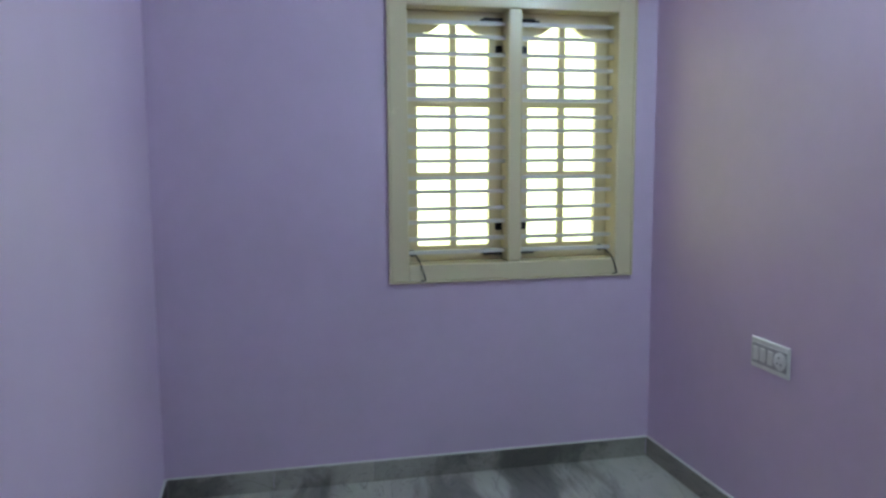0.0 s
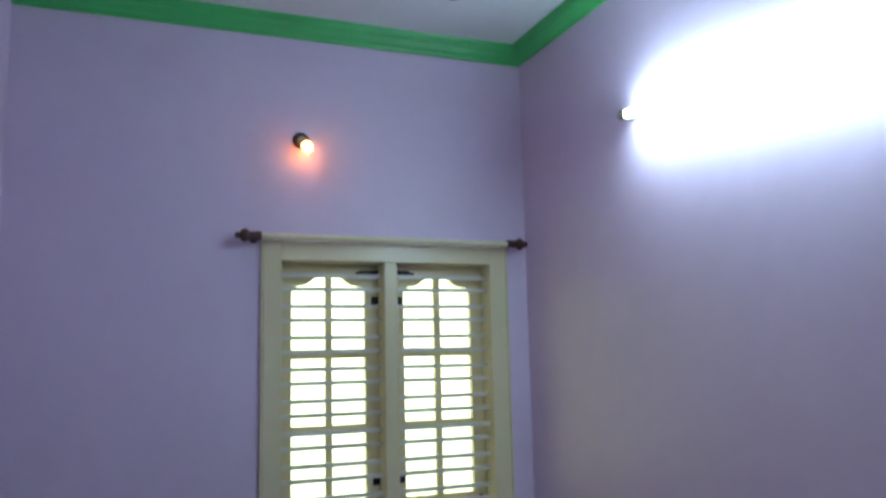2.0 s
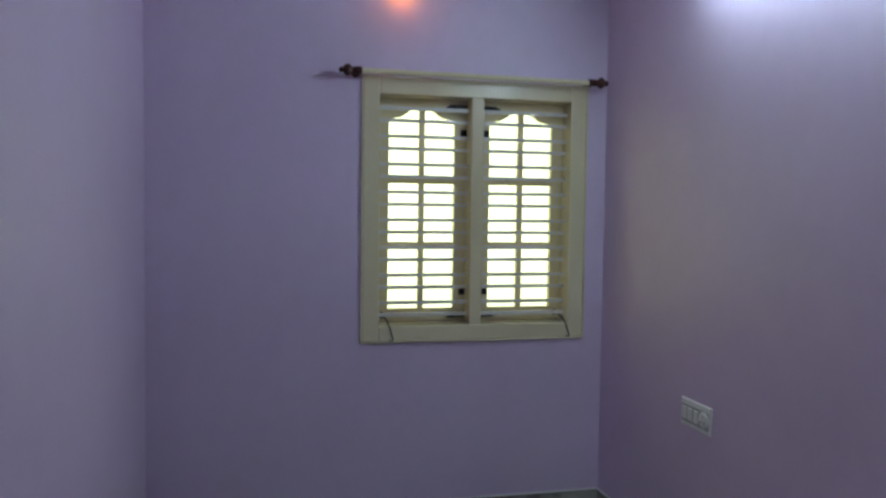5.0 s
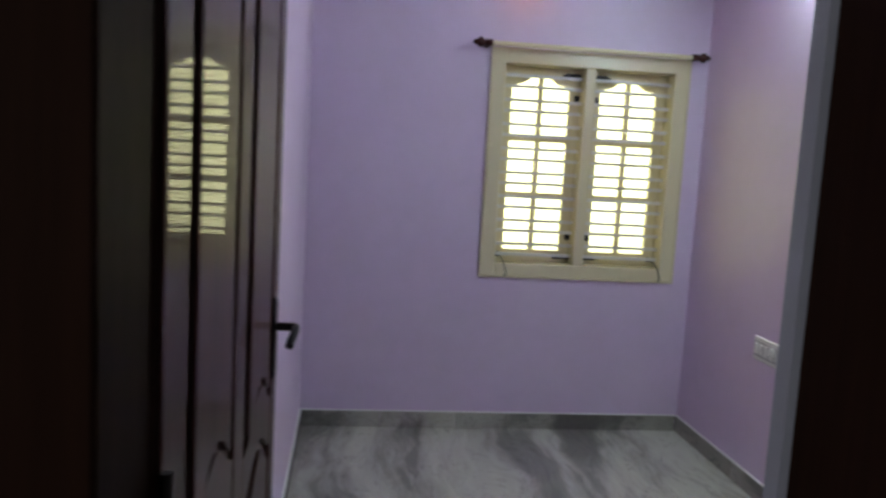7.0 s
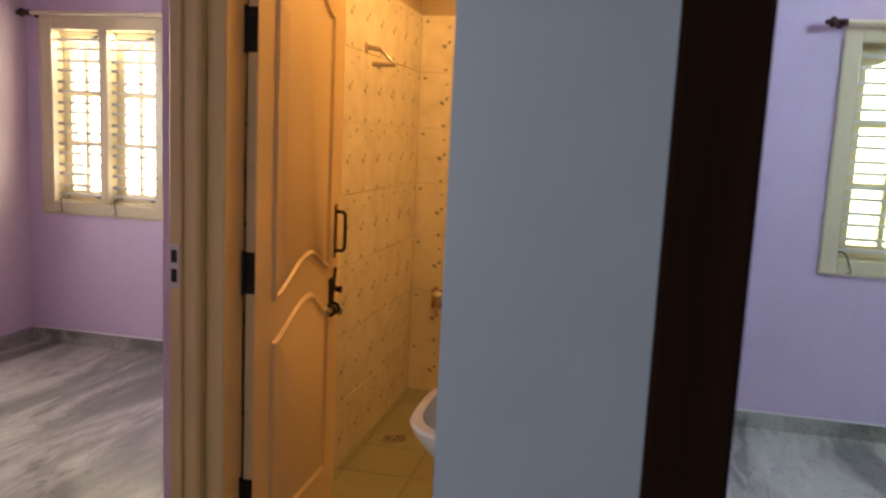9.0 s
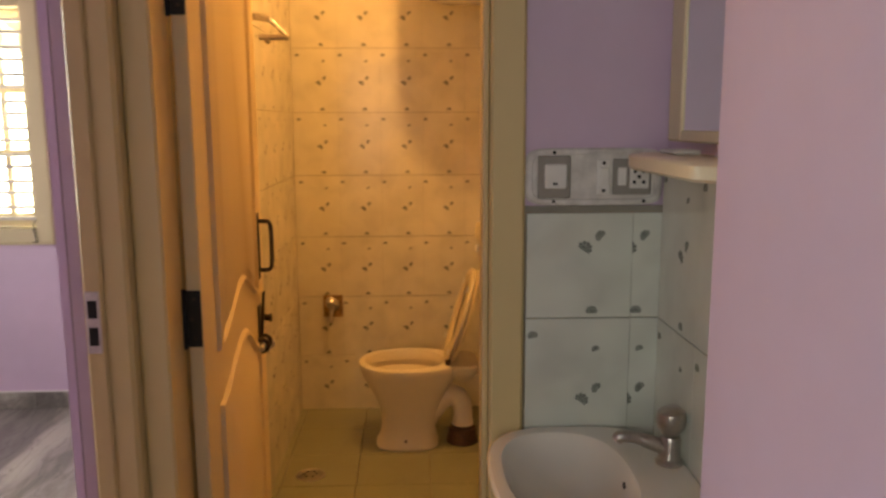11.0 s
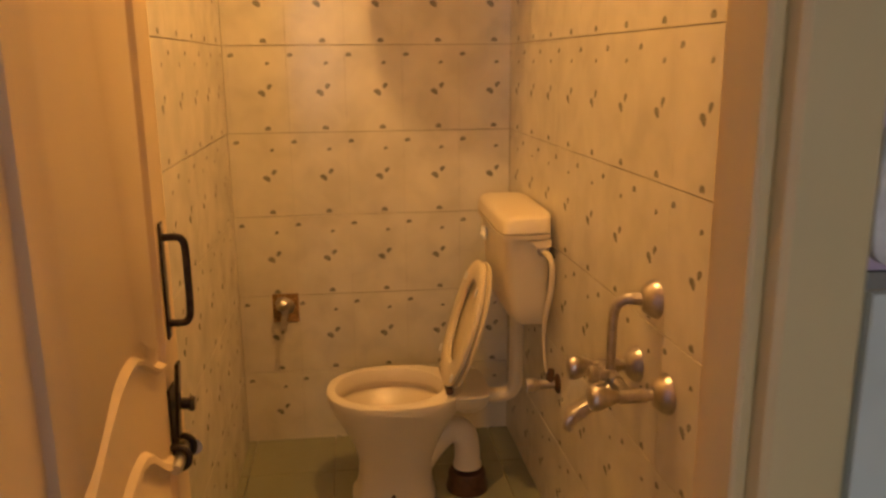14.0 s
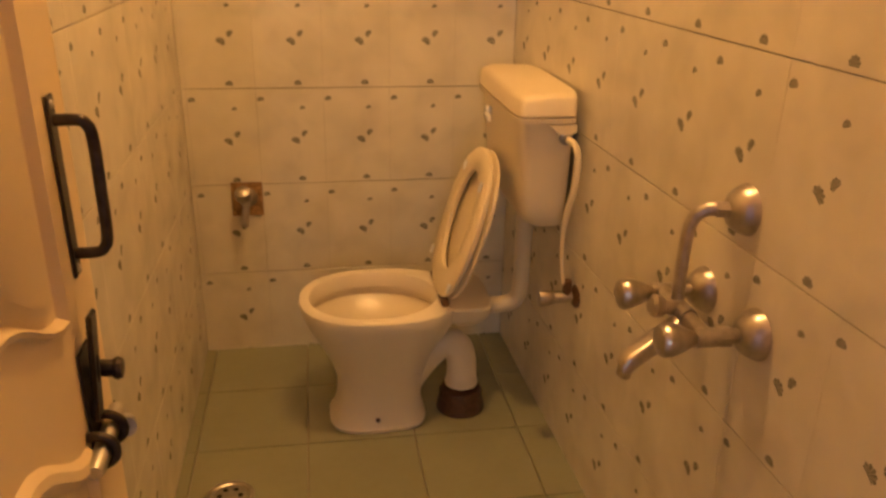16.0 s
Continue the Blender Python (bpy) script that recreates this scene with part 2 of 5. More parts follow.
TUBE_GLASS = glowing("lit_tube", (0.52, 0.83, 1.0), 96)
BULB_GLASS = glowing("lit_orange_bulb", (1.0, 0.42, 0.10), 14)
BATH_BULB = glowing("lit_warm_bulb", (1.0, 0.62, 0.25), 12)
DAYLIGHT = glowing("bright_outdoors", (0.82, 1.0, 0.70), 0.15)
DAYLIGHT_WARM = glowing("bright_outdoors_warm", (1.0, 0.97, 0.80), 0.4)


def glass():
    m, nt, b = material("window_glass")
    b.inputs["Base Color"].default_value = (0.95, 0.98, 0.94, 1)
    b.inputs["Roughness"].default_value = 0.05
    b.inputs["Transmission Weight"].default_value = 1.0
    b.inputs["IOR"].default_value = 1.45
    return m


GLASS = glass()


def mirror_mat():
    m, nt, b = material("mirror_silver")
    b.inputs["Base Color"].default_value = (0.80, 0.82, 0.82, 1)
    b.inputs["Metallic"].default_value = 1.0
    b.inputs["Roughness"].default_value = 0.015
    return m


MIRROR = mirror_mat()


# ---- mesh helpers ----
def mesh_of(name, bm, mat, smooth=False):
    me = bpy.data.meshes.new(name)
    bmesh.ops.recalc_face_normals(bm, faces=bm.faces)
    bm.to_mesh(me)
    bm.free()
    me.materials.append(mat)
    if smooth:
        for p in me.polygons:
            p.use_smooth = True
        me.set_sharp_from_angle(angle=radians(38))
    return me


def part(name, bm, mat, parent, label="", smooth=False):
    ob = new(name, mesh_of(name, bm, mat, smooth))
    ob.parent = parent
    if label:
        tagged(ob, label)
    return ob


def thing(name, m, label, category, group="", kind=""):
    ob = new(name)
    ob.matrix_world = m
    return tagged(ob, label, category, group, kind)


def single(name, bm, mat, label, category, group="", kind="", smooth=False, m=None):
    ob = new(name, mesh_of(name, bm, mat, smooth))
    if m is not None:
        ob.matrix_world = m
    return tagged(ob, label, category, group, kind)


def add_box(bm, x0, x1, y0, y1, z0, z1, bevel=0.0, segs=1, m=None):
    r = bmesh.ops.create_cube(bm, size=1)
    vs = r["verts"]
    t = Matrix.LocRotScale(((x0 + x1) / 2, (y0 + y1) / 2, (z0 + z1) / 2), None, (x1 - x0, y1 - y0, z1 - z0))
    bmesh.ops.transform(bm, matrix=t, verts=vs)
    if bevel:
        es = list({e for v in vs for e in v.link_edges})
        r = bmesh.ops.bevel(bm, geom=es, offset=bevel, segments=segs, affect="EDGES", profile=0.5)
        vs = list({v for f in r["faces"] for v in f.verts} | {v for v in vs if v.is_valid})
    if m is not None:
        bmesh.ops.transform(bm, matrix=m, verts=vs)
    return bm


def box(*a, **k):
    return add_box(bmesh.new(), *a, **k)


def add_prism(bm, outline, z0, z1, plane="xy", bevel=0.0):
    """A closed outline pushed from z0 to z1 along the axis that the plane lacks."""
    put = {"xy": lambda a, b, c: (a, b, c), "xz": lambda a, b, c: (a, c, b), "yz": lambda a, b, c: (c, a, b)}[plane]
    lo = [bm.verts.new(put(a, b, z0)) for a, b in outline]
    hi = [bm.verts.new(put(a, b, z1)) for a, b in outline]
    n = len(outline)
    fs = [bm.faces.new(lo), bm.faces.new(hi[::-1])]
    for i in range(n):
        fs.append(bm.faces.new((lo[i], hi[i], hi[(i + 1) % n], lo[(i + 1) % n])))
    if bevel:
        es = list({e for f in fs[:2] for e in f.edges})
        bmesh.ops.bevel(bm, geom=es, offset=bevel, segments=2, affect="EDGES", profile=0.5)
    return bm


def add_rings(bm, rings, close_start=True, close_end=True):
    """Skin over closed rings of equal length."""
    vs = [[bm.verts.new(p) for p in r] for r in rings]
    n = len(vs[0])
    for a, b in zip(vs, vs[1:]):
        for i in range(n):
            bm.faces.new((a[i], a[(i + 1) % n], b[(i + 1) % n], b[i]))
    if close_start:
        bm.faces.new(vs[0][::-1])
    if close_end:
        bm.faces.new(vs[-1])
    return bm


def lathe(profile, n=28, m=None, bm=None):
    """Profile of (radius, height) turned about z."""
    bm = bm or bmesh.new()
    rings = [[(max(r, 0.0004) * math.cos(2 * math.pi * i / n), max(r, 0.0004) * math.sin(2 * math.pi * i / n), h) for i in range(n)] for r, h in profile]
    before = set(bm.verts)
    add_rings(bm, rings)
    if m is not None:
        bmesh.ops.transform(bm, matrix=m, verts=[v for v in bm.verts if v not in before])
    return bm


def pipe(points, r, n=12, bm=None, close=True):
    """A round pipe along a smooth line of points; r a number or one per point."""
    bm = bm or bmesh.new()
    ps = [Vector(p) for p in points]
    rings, up = [], None
    for i, p in enumerate(ps):
        d = (ps[min(i + 1, len(ps) - 1)] - ps[max(i - 1, 0)]).normalized()
        if up is None:
            up = d.orthogonal().normalized()
        up = (up - d * up.dot(d)).normalized()
        side = d.cross(up)
        rr = r[i] if isinstance(r, (list, tuple)) else r
        rings.append([p + rr * (math.cos(a) * up + math.sin(a) * side) for a in (2 * math.pi * k / n for k in range(n))])
    return add_rings(bm, rings, close, close)


def curve_points(ctrl, steps=8):
    """Catmull-Rom line through the points."""
    c = [Vector(p) for p in ctrl]
    c = [2 * c[0] - c[1]] + c + [2 * c[-1] - c[-2]]
    out = []
    for i in range(1, len(c) - 2):
        for s in range(steps):
            t = s / steps
            a, b, d, e = c[i - 1], c[i], c[i + 1], c[i + 2]
            out.append(0.5 * (2 * b + (d - a) * t + (2 * a - 5 * b + 4 * d - e) * t * t + (3 * b - a - 3 * d + e) * t ** 3))
    out.append(c[-2])
    return out


def super_ring(cx, cy, z, rx, ry, n=40, power=2.4, back=1.0):
    """A rounded closed ring; back flattens its +x half."""
    out = []
    for i in range(n):
        a = 2 * math.pi * i / n
        c, s = math.cos(a), math.sin(a)
        x = math.copysign(abs(c) ** (2 / power), c) * rx
        y = math.copysign(abs(s) ** (2 / power), s) * ry
        out.append((cx + (x * back if x > 0 else x), cy + y, z))
    return out


def axis_pose(at, direction):
    """Turns the z axis of a lathe towards the direction."""
    return Matrix.Translation(at) @ Vector(direction).to_track_quat("Z", "Y").to_matrix().to_4x4()


# ---- structure ----
CEIL = 2.97


def setting(name, bm, mat, label, category="wall"):
    return single(name, bm, mat, label, category, kind="structure")


def wall_with_hole(name, x0, x1, y0, y1, hx0, hx1, hz0, hz1, mat, label):
    bm = bmesh.new()
    add_box(bm, x0, hx0, y0, y1, -0.1, CEIL)
    add_box(bm, hx1, x1, y0, y1, -0.1, CEIL)
    add_box(bm, hx0, hx1, y0, y1, -0.1, hz0)
    add_box(bm, hx0, hx1, y0, y1, hz1, CEIL)
    return setting(name, bm, mat, label)


WX0, WX1, WZ0, WZ1 = 0.921, 1.982, 0.841, 2.033
FX0, FX1 = -3.59, -2.37
wall_with_hole("wall_north_bedroom", 0.0, 2.29, 0.0, 0.24, WX0 + 0.01, WX1 - 0.01, WZ0 + 0.01, WZ1 - 0.01, LAVENDER, "lavender painted plaster wall with a window")
setting("wall_east_bedroom", box(2.09, 2.29, -3.29, 0.0, -0.1, CEIL), LAVENDER, "lavender painted plaster wall beside the window wall")
bm = add_prism(bmesh.new(), ((0.0, 0.24), (0.0, -2.31), (-0.105, -2.31), (-0.105, -2.21), (-0.165, 0.24)), -0.1, CEIL)
setting("wall_west_bedroom", bm, LAVENDER, "lavender painted plaster wall between bedroom and bathroom")
bm = box(-0.134, 0.0, -2.825, -2.31, -0.1, CEIL)
setting("wall_alcove_side", bm, LAVENDER, "lavender painted wall behind the wash basin")
bm = add_prism(bmesh.new(), ((-0.24, -3.476), (-0.046, -3.476), (-0.046, -3.29), (0.0, -3.29), (0.0, -2.825), (-0.24, -2.825)), -0.1, CEIL)
setting("wall_passage_east", bm, LAVENDER, "lavender painted end wall beside the wash basin")
setting("wall_hall_pier", box(-0.24, -0.046, -3.49, -3.476, -0.1, CEIL), HALL_PAINT, "grey blue painted pier between two doorways")
bm = bmesh.new()
add_box(bm, 0.765, 3.4, -3.49, -3.29, -0.1, CEIL)
setting("wall_south_bedroom", bm, LAVENDER, "lavender painted wall beside the bedroom door")
setting("wall_door_reveal", box(0.697, 0.7645, -3.318, -3.29, -0.1, CEIL), HALL_PAINT, "grey blue plaster reveal beside the bedroom door frame")
setting("wall_hall_north", box(0.707, 3.4, -3.525, -3.497, -0.1, CEIL), HALL_PAINT, "grey blue painted hall wall beside the bedroom door")
bm = bmesh.new()
add_box(bm, -0.046, 0.70, -3.49, -3.29, 2.12, CEIL)
setting("wall_over_bedroom_door", bm, HALL_PAINT, "painted wall above the bedroom door")
bm = bmesh.new()
add_box(bm, -0.405, -0.105, -2.302, -2.21, -0.1, CEIL)
add_box(bm, -1.145, -0.405, -2.302, -2.21, 2.07, CEIL)
setting("wall_bathroom_front", bm, LAVENDER, "lavender painted wall beside the bathroom door")
wall_bath_back = setting("wall_bathroom_back", box(-1.31, -0.165, 0.088, 0.24, -0.1, CEIL), GROUT, "tiled bathroom back wall with shell prints")
wall_bath_left = setting("wall_bathroom_left", box(-1.31, -1.202, -2.21, 0.088, -0.1, CEIL), GROUT, "tiled bathroom side wall behind the door")
setting("wall_east_far_room", box(-1.33, -1.312, -2.21, 0.08, -0.1, CEIL), LAVENDER, "lavender painted wall of the far room")
bm = add_prism(bmesh.new(), ((-0.167, 0.088), (-0.107, -2.21), (-0.105, -2.21), (-0.165, 0.088)), -0.1, CEIL)
wall_bath_right = setting("wall_bathroom_right", bm, GROUT, "tiled bathroom side wall with the taps")
wall_with_hole("wall_north_far_room", -3.9, -1.31, 0.08, 0.32, FX0 + 0.01, FX1 - 0.01, WZ0 + 0.01, WZ1 - 0.01, LAVENDER, "lavender painted wall of the far room with a window")
# west wall; its unseen opening is made up to let the side fill in
bm = bmesh.new()
add_box(bm, -3.9, -3.7, -4.0, -2.05, -0.1, CEIL)
add_box(bm, -3.9, -3.7, -0.85, 0.08, -0.1, CEIL)
add_box(bm, -3.9, -3.7, -2.05, -0.85, -0.1, 0.88)
add_box(bm, -3.9, -3.7, -2.05, -0.85, 2.1, CEIL)
setting("wall_west_far_room", bm, paint("pink_emulsion", (0.64, 0.50, 0.58), 0.45, 0.05), "pinkish painted wall of the far room")
setting("wall_south_far_room", box(-3.7, -1.27, -4.0, -3.8, -0.1, CEIL), LAVENDER, "lavender painted wall closing the far room")
# the hall stretch has a made-up, unseen opening for the hall fill
bm = bmesh.new()
add_box(bm, -1.27, -1.16, -8.0, -5.8, -0.1, CEIL)
add_box(bm, -1.27, -1.16, -4.4, -3.2, -0.1, CEIL)
add_box(bm, -1.27, -1.16, -5.8, -4.4, -0.1, 0.8)
add_box(bm, -1.27, -1.16, -5.8, -4.4, 2.2, CEIL)
add_box(bm, -1.27, -1.16, -3.2, -2.46, 2.09, CEIL)
setting("wall_passage_west", bm, LAVENDER, "lavender painted passage wall with a doorway")
bm = bmesh.new()
add_box(bm, -1.27, 3.6, -8.2, -8.0, -0.1, CEIL)
setting("wall_south_hall", bm, HALL_PAINT, "grey blue painted hall wall")
setting("wall_east_hall", box(3.4, 3.6, -8.0, -3.29, -0.1, CEIL), HALL_PAINT, "grey blue painted hall wall")
setting("ceiling", box(-3.9, 3.6, -8.2, 0.32, CEIL, CEIL + 0.15), CEILING_WHITE, "white painted ceiling", "ceiling")
bm = bmesh.new()
add_box(bm, -3.9, -0.0, -8.2, -2.21, -0.14, 0.0)
add_box(bm, 0.0, 3.6, -8.2, 0.24, -0.14, 0.0)
add_box(bm, -3.9, -1.31, -2.21, 0.32, -0.14, 0.0)
setting("floor", bm, MARBLE, "polished grey and white banded marble floor", "floor")
floor_bath = setting("floor_bathroom", box(-1.31, -0.1, -2.21, 0.1, -0.16, -0.038), GROUT, "green tiled bathroom floor", "floor")
setting("threshold", box(-1.07, -0.47, -2.30, -2.195, 0.0, 0.012, bevel=0.004), plain("brown_granite", (0.10, 0.05, 0.035), 0.25, 0, 0.3, 120), "brown granite threshold of the bathroom door", "threshold")

# skirting of the bedroom and the far room, in separate marble lengths
def skirting(x0, x1, y0, y1, along, length):
    a, b = (x0, x1) if along == "x" else (y0, y1)
    n = max(1, round((b - a) / length))
    for i in range(n):
        p, q = a + (b - a) * i / n + 0.0008, a + (b - a) * (i + 1) / n - 0.0008
        bm = box(p, q, y0, y1, 0.0, 0.085, bevel=0.0015) if along == "x" else box(x0, x1, p, q, 0.0, 0.085, bevel=0.0015)
        tagged(new("baseboard", mesh_of("baseboard", bm, MARBLE)), "grey marble skirting length along the wall", "baseboard", "marble skirting lengths", "structure")


def skirting_line(name, x0, x1, y0, y1):
    tagged(new(name, mesh_of(name, box(x0, x1, y0, y1, 0.0855, 0.0905), SWITCH_WHITE)), "thin white plaster line above the marble skirting", "trim", "", "structure")


skirting_line("trim", 0.010, 2.080, -0.010, -0.0008)
skirting_line("trim", 2.080, 2.0892, -3.28, -0.010)
skirting_line("trim", 0.0008, 0.010, -3.28, -0.010)
skirting_line("trim", -3.690, -1.345, 0.070, 0.0792)
skirting(0.012, 2.078, -0.012, -0.001, "x", 0.42)
skirting(2.078, 2.089, -3.28, -0.012, "y", 0.6)
skirting(0.001, 0.012, -3.28, -0.012, "y", 0.6)
skirting(-3.688, -1.345, 0.068, 0.079, "x", 0.6)
skirting(-3.699, -3.688, -3.7, 0.068, "y", 0.6)

# green plaster cornice of the bedroom
CORN = ((0.0, 2.885), (0.010, 2.887), (0.014, 2.900), (0.024, 2.908), (0.038, 2.932), (0.046, 2.938), (0.050, 2.958), (0.056, CEIL - 0.001), (0.0, CEIL - 0.001))
bm = add_prism(bmesh.new(), [(-d - 0.001, z) for d, z in CORN], 0.001, 2.089, "yz")
tagged(new("cornice", mesh_of("cornice", bm, GREEN)), "green painted plaster cornice along the window wall", "cornice", "green cornice", "structure")
bm = add_prism(bmesh.new(), [(2.089 - d, z) for d, z in CORN], -3.28, -0.002, "xz")
tagged(new("cornice", mesh_of("cornice", bm, GREEN)), "green painted plaster cornice above the tube light", "cornice", "green cornice", "structure")
bm = add_prism(bmesh.new(), [(0.001 + d, z) for d, z in CORN], -3.28, -0.002, "xz")
tagged(new("cornice", mesh_of("cornice", bm, GREEN)), "green painted plaster cornice along the side wall", "cornice", "green cornice", "structure")
bm = add_prism(bmesh.new(), [(-3.289 + d, z) for d, z in CORN], 0.001, 2.089, "yz")
tagged(new("cornice", mesh_of("cornice", bm, GREEN)), "green painted plaster cornice above the door", "cornice", "green cornice", "structure")


# ---- windows ----
def arch_outline(x0, x1, z0, z1, crown, side):
    """Half of a scalloped head: flat shoulder, then a curve up to the crown; side +1 rises to the right."""
    pts = [(x0, z0), (x1, z0)]
    n = 24
    w = x1 - x0
    top = []
    for i in range(n + 1):
        t = i / n
        if t < 0.36:
            h = crown * (0.04 + 0.22 * math.sin(t / 0.36 * math.pi / 2))
        else:
            u = (t - 0.36) / 0.64
            h = crown * (0.26 + 0.74 * (0.5 - 0.5 * math.cos(math.pi * u ** 0.8)))
        top.append((t, z1 + h))
    if side > 0:
        pts += [(x0 + w * t, z) for t, z in reversed(top)]
    else:
        pts += [(x1 - w * t, z) for t, z in top]
    return pts


def sash_bm(x0, x1, z0, z1, gx0, gx1, panes, y0, y1):
    """A sash board with scalloped and square pane holes, made of strips around the panes."""
    bm = bmesh.new()
    mid = (gx0 + gx1) / 2
    hw = 0.0135
    zs = panes
    add_box(bm, x0, gx0, y0, y1, z0, z1)
    add_box(bm, gx1, x1, y0, y1, z0, z1)
    add_box(bm, gx0, gx1, y0, y1, z0, zs[0][0])
    add_box(bm, gx0, gx1, y0, y1, zs[0][1], zs[1][0])
    add_box(bm, gx0, gx1, y0, y1, zs[1][1], zs[2][0])
    add_box(bm, mid - hw, mid + hw, y0 + 0.004, y1 - 0.004, zs[0][0], zs[2][1] + 0.075)
    # scalloped head: columns above the curve
    top = zs[2][1]
    crown = 0.062
    for a, b, side in ((gx0, mid - hw, 1), (mid + hw, gx1, -1)):
        head = arch_outline(a, b, 0, top, crown, side)[2:]
        outline = [(x, z) for x, z in head] + [(a, z1), (b, z1)]
        add_prism(bm, outline, y0, y1, "xz")
    add_box(bm, mid - hw, mid + hw, y0, y1, top + 0.0625, z1)
    return bm


def make_window(name, x0, x1, z0, z1, yw, lights, label):
    """Cream timber window in a wall whose room face is at yw."""
    win = thing(name, Matrix.Translation((0, yw, 0)), label, "window", kind="structure")
    fr = bmesh.new()
    fb, ft, fs = 0.070, 0.078, 0.075
    add_box(fr, x0, x0 + fs, -0.012, 0.13, z0, z1, bevel=0.004)
    add_box(fr, x1 - fs, x1, -0.012, 0.13, z0, z1, bevel=0.004)
    add_box(fr, x0 + fs, x1 - fs, -0.012, 0.13, z0, z0 + fb, bevel=0.004)
    add_box(fr, x0 + fs, x1 - fs, -0.012, 0.13, z1 - ft, z1, bevel=0.004)
    # raised lip round the outside
    for a in (box(x0 - 0.008, x0, -0.016, 0.0, z0 - 0.008, z1 + 0.008, bevel=0.003), box(x1, x1 + 0.008, -0.016, 0.0, z0 - 0.008, z1 + 0.008, bevel=0.003)):
        me = bpy.data.meshes.new("tmp")
        a.to_mesh(me)
        fr.from_mesh(me)
        bpy.data.meshes.remove(me)
        a.free()
    add_box(fr, x0, x1, -0.016, 0.0, z0 - 0.008, z0, bevel=0.003)
    part("window_frame", fr, CREAM, win)
    ix0, ix1, iz0, iz1 = x0 + fs, x1 - fs, z0 + fb, z1 - ft
    mw = 0.058
    lw = (ix1 - ix0 - mw * (lights - 1)) / lights
    for k in range(lights):
        a = ix0 + k * (lw + mw)
        b = a + lw
        if k:
            part("mullion", box(a - mw, a, -0.006, 0.13, iz0, iz1, bevel=0.005), CREAM, win)
        # pairs of flat grille bars
        z = iz0 + 0.044
        while z < iz1 - 0.05:
            for dz in (0.0, 0.056):
                if z + dz < iz1 - 0.045:
                    part("grille_bar", box(a + 0.001, b - 0.001, 0.040, 0.056, z + dz - 0.008, z + dz + 0.008), BARS, win)
            z += 0.127
        # sash with six panes
        inset = 0.057
        gx0, gx1 = a + inset, b - inset
        panes = ((iz0 + 0.066, iz0 + 0.345), (iz0 + 0.378, iz0 + 0.650), (iz0 + 0.686, iz0 + 0.938))
        sash = part("sash", sash_bm(a + 0.001, b - 0.001, iz0 + 0.001, iz1 - 0.001, gx0, gx1, panes, 0.092, 0.122), CREAM, win)
        mid = (gx0 + gx1) / 2
        for pz0, pz1 in panes:
            for p0, p1 in ((gx0, mid - 0.0135), (mid + 0.0135, gx1)):
                g = part("pane", box(p0 - 0.004, p1 + 0.004, 0.108, 0.112, pz0 - 0.004, pz1 + (0.067 if pz0 == panes[2][0] else 0.004)), GLASS, sash)
                g.visible_shadow = False
        # black tower bolts and hinges beside the mullion side of each sash
        side = 1 if k < lights - 1 or lights == 1 else -1
        ex = b if side > 0 else a
        for zz in (iz0 + 0.035, iz1 - 0.038):
            bb = box(min(ex, ex - side * 0.085), max(ex, ex - side * 0.085), 0.078, 0.0925, zz - 0.014, zz + 0.014, bevel=0.003)
            bolt = part("tower_bolt", bb, BLACK, sash)
            part("bolt_rod", pipe([(ex - side * 0.10, 0.076, zz), (ex - side * 0.004, 0.076, zz)], 0.006), BLACK, bolt, smooth=True)
        for zz in (iz0 + 0.15, iz1 - 0.16):
            lx = ex - side * (0.016 if side > 0 else 0.036)
            part("latch", box(lx - 0.014, lx + 0.014, 0.080, 0.0925, zz - 0.022, zz + 0.022, bevel=0.002), BLACK, sash)
        # stay hook at the free corner, hanging over the frame
        hx = (a + 0.03) if side > 0 else (b - 0.03)
        d = 1
        hook = pipe(curve_points([(hx, 0.085, iz0 + 0.038), (hx + 0.006 * d, 0.03, iz0 + 0.030), (hx + 0.014 * d, -0.008, iz0 + 0.012), (hx + 0.028 * d, -0.022, iz0 - 0.035), (hx + 0.034 * d, -0.024, iz0 - 0.062), (hx + 0.016 * d, -0.026, iz0 - 0.064)], 5), 0.0032, 8)
        part("stay_hook", hook, BLACK, win, smooth=True)
        part("stay_eye", lathe(((0.0, 0), (0.013, 0), (0.015, 0.006), (0.008, 0.014), (0.0, 0.016)), 14, axis_pose((hx, 0.0915, iz0 + 0.038), (0, -1, 0))), BLACK, win, smooth=True)
    return win


make_window("window_1", WX0, WX1, WZ0, WZ1, 0.0, 2, "cream painted two-light timber window with scalloped shutters and grille bars")
make_window("window_2", FX0, FX1, WZ0, WZ1, 0.08, 3, "cream painted three-light timber window with grille bars")
tagged(new("backdrop", mesh_of("backdrop", box(-1.2, 4.5, 1.6, 1.62, -0.5, 4.0), DAYLIGHT)), "bright overexposed greenery and sky outdoors", "backdrop", "", "structure")
tagged(new("backdrop", mesh_of("backdrop", box(-6.5, -1.3, 1.6, 1.62, -0.5, 4.0), DAYLIGHT_WARM)), "bright overexposed sky outdoors", "backdrop", "", "structure")

# curtain rods over the two windows
FIN = ((0.0, 0), (0.017, 0.001), (0.018, 0.022), (0.013, 0.026), (0.019, 0.032), (0.013, 0.038), (0.017, 0.045), (0.026, 0.058), (0.027, 0.066), (0.020, 0.078), (0.010, 0.084), (0.014, 0.090), (0.012, 0.097), (0.0, 0.103))


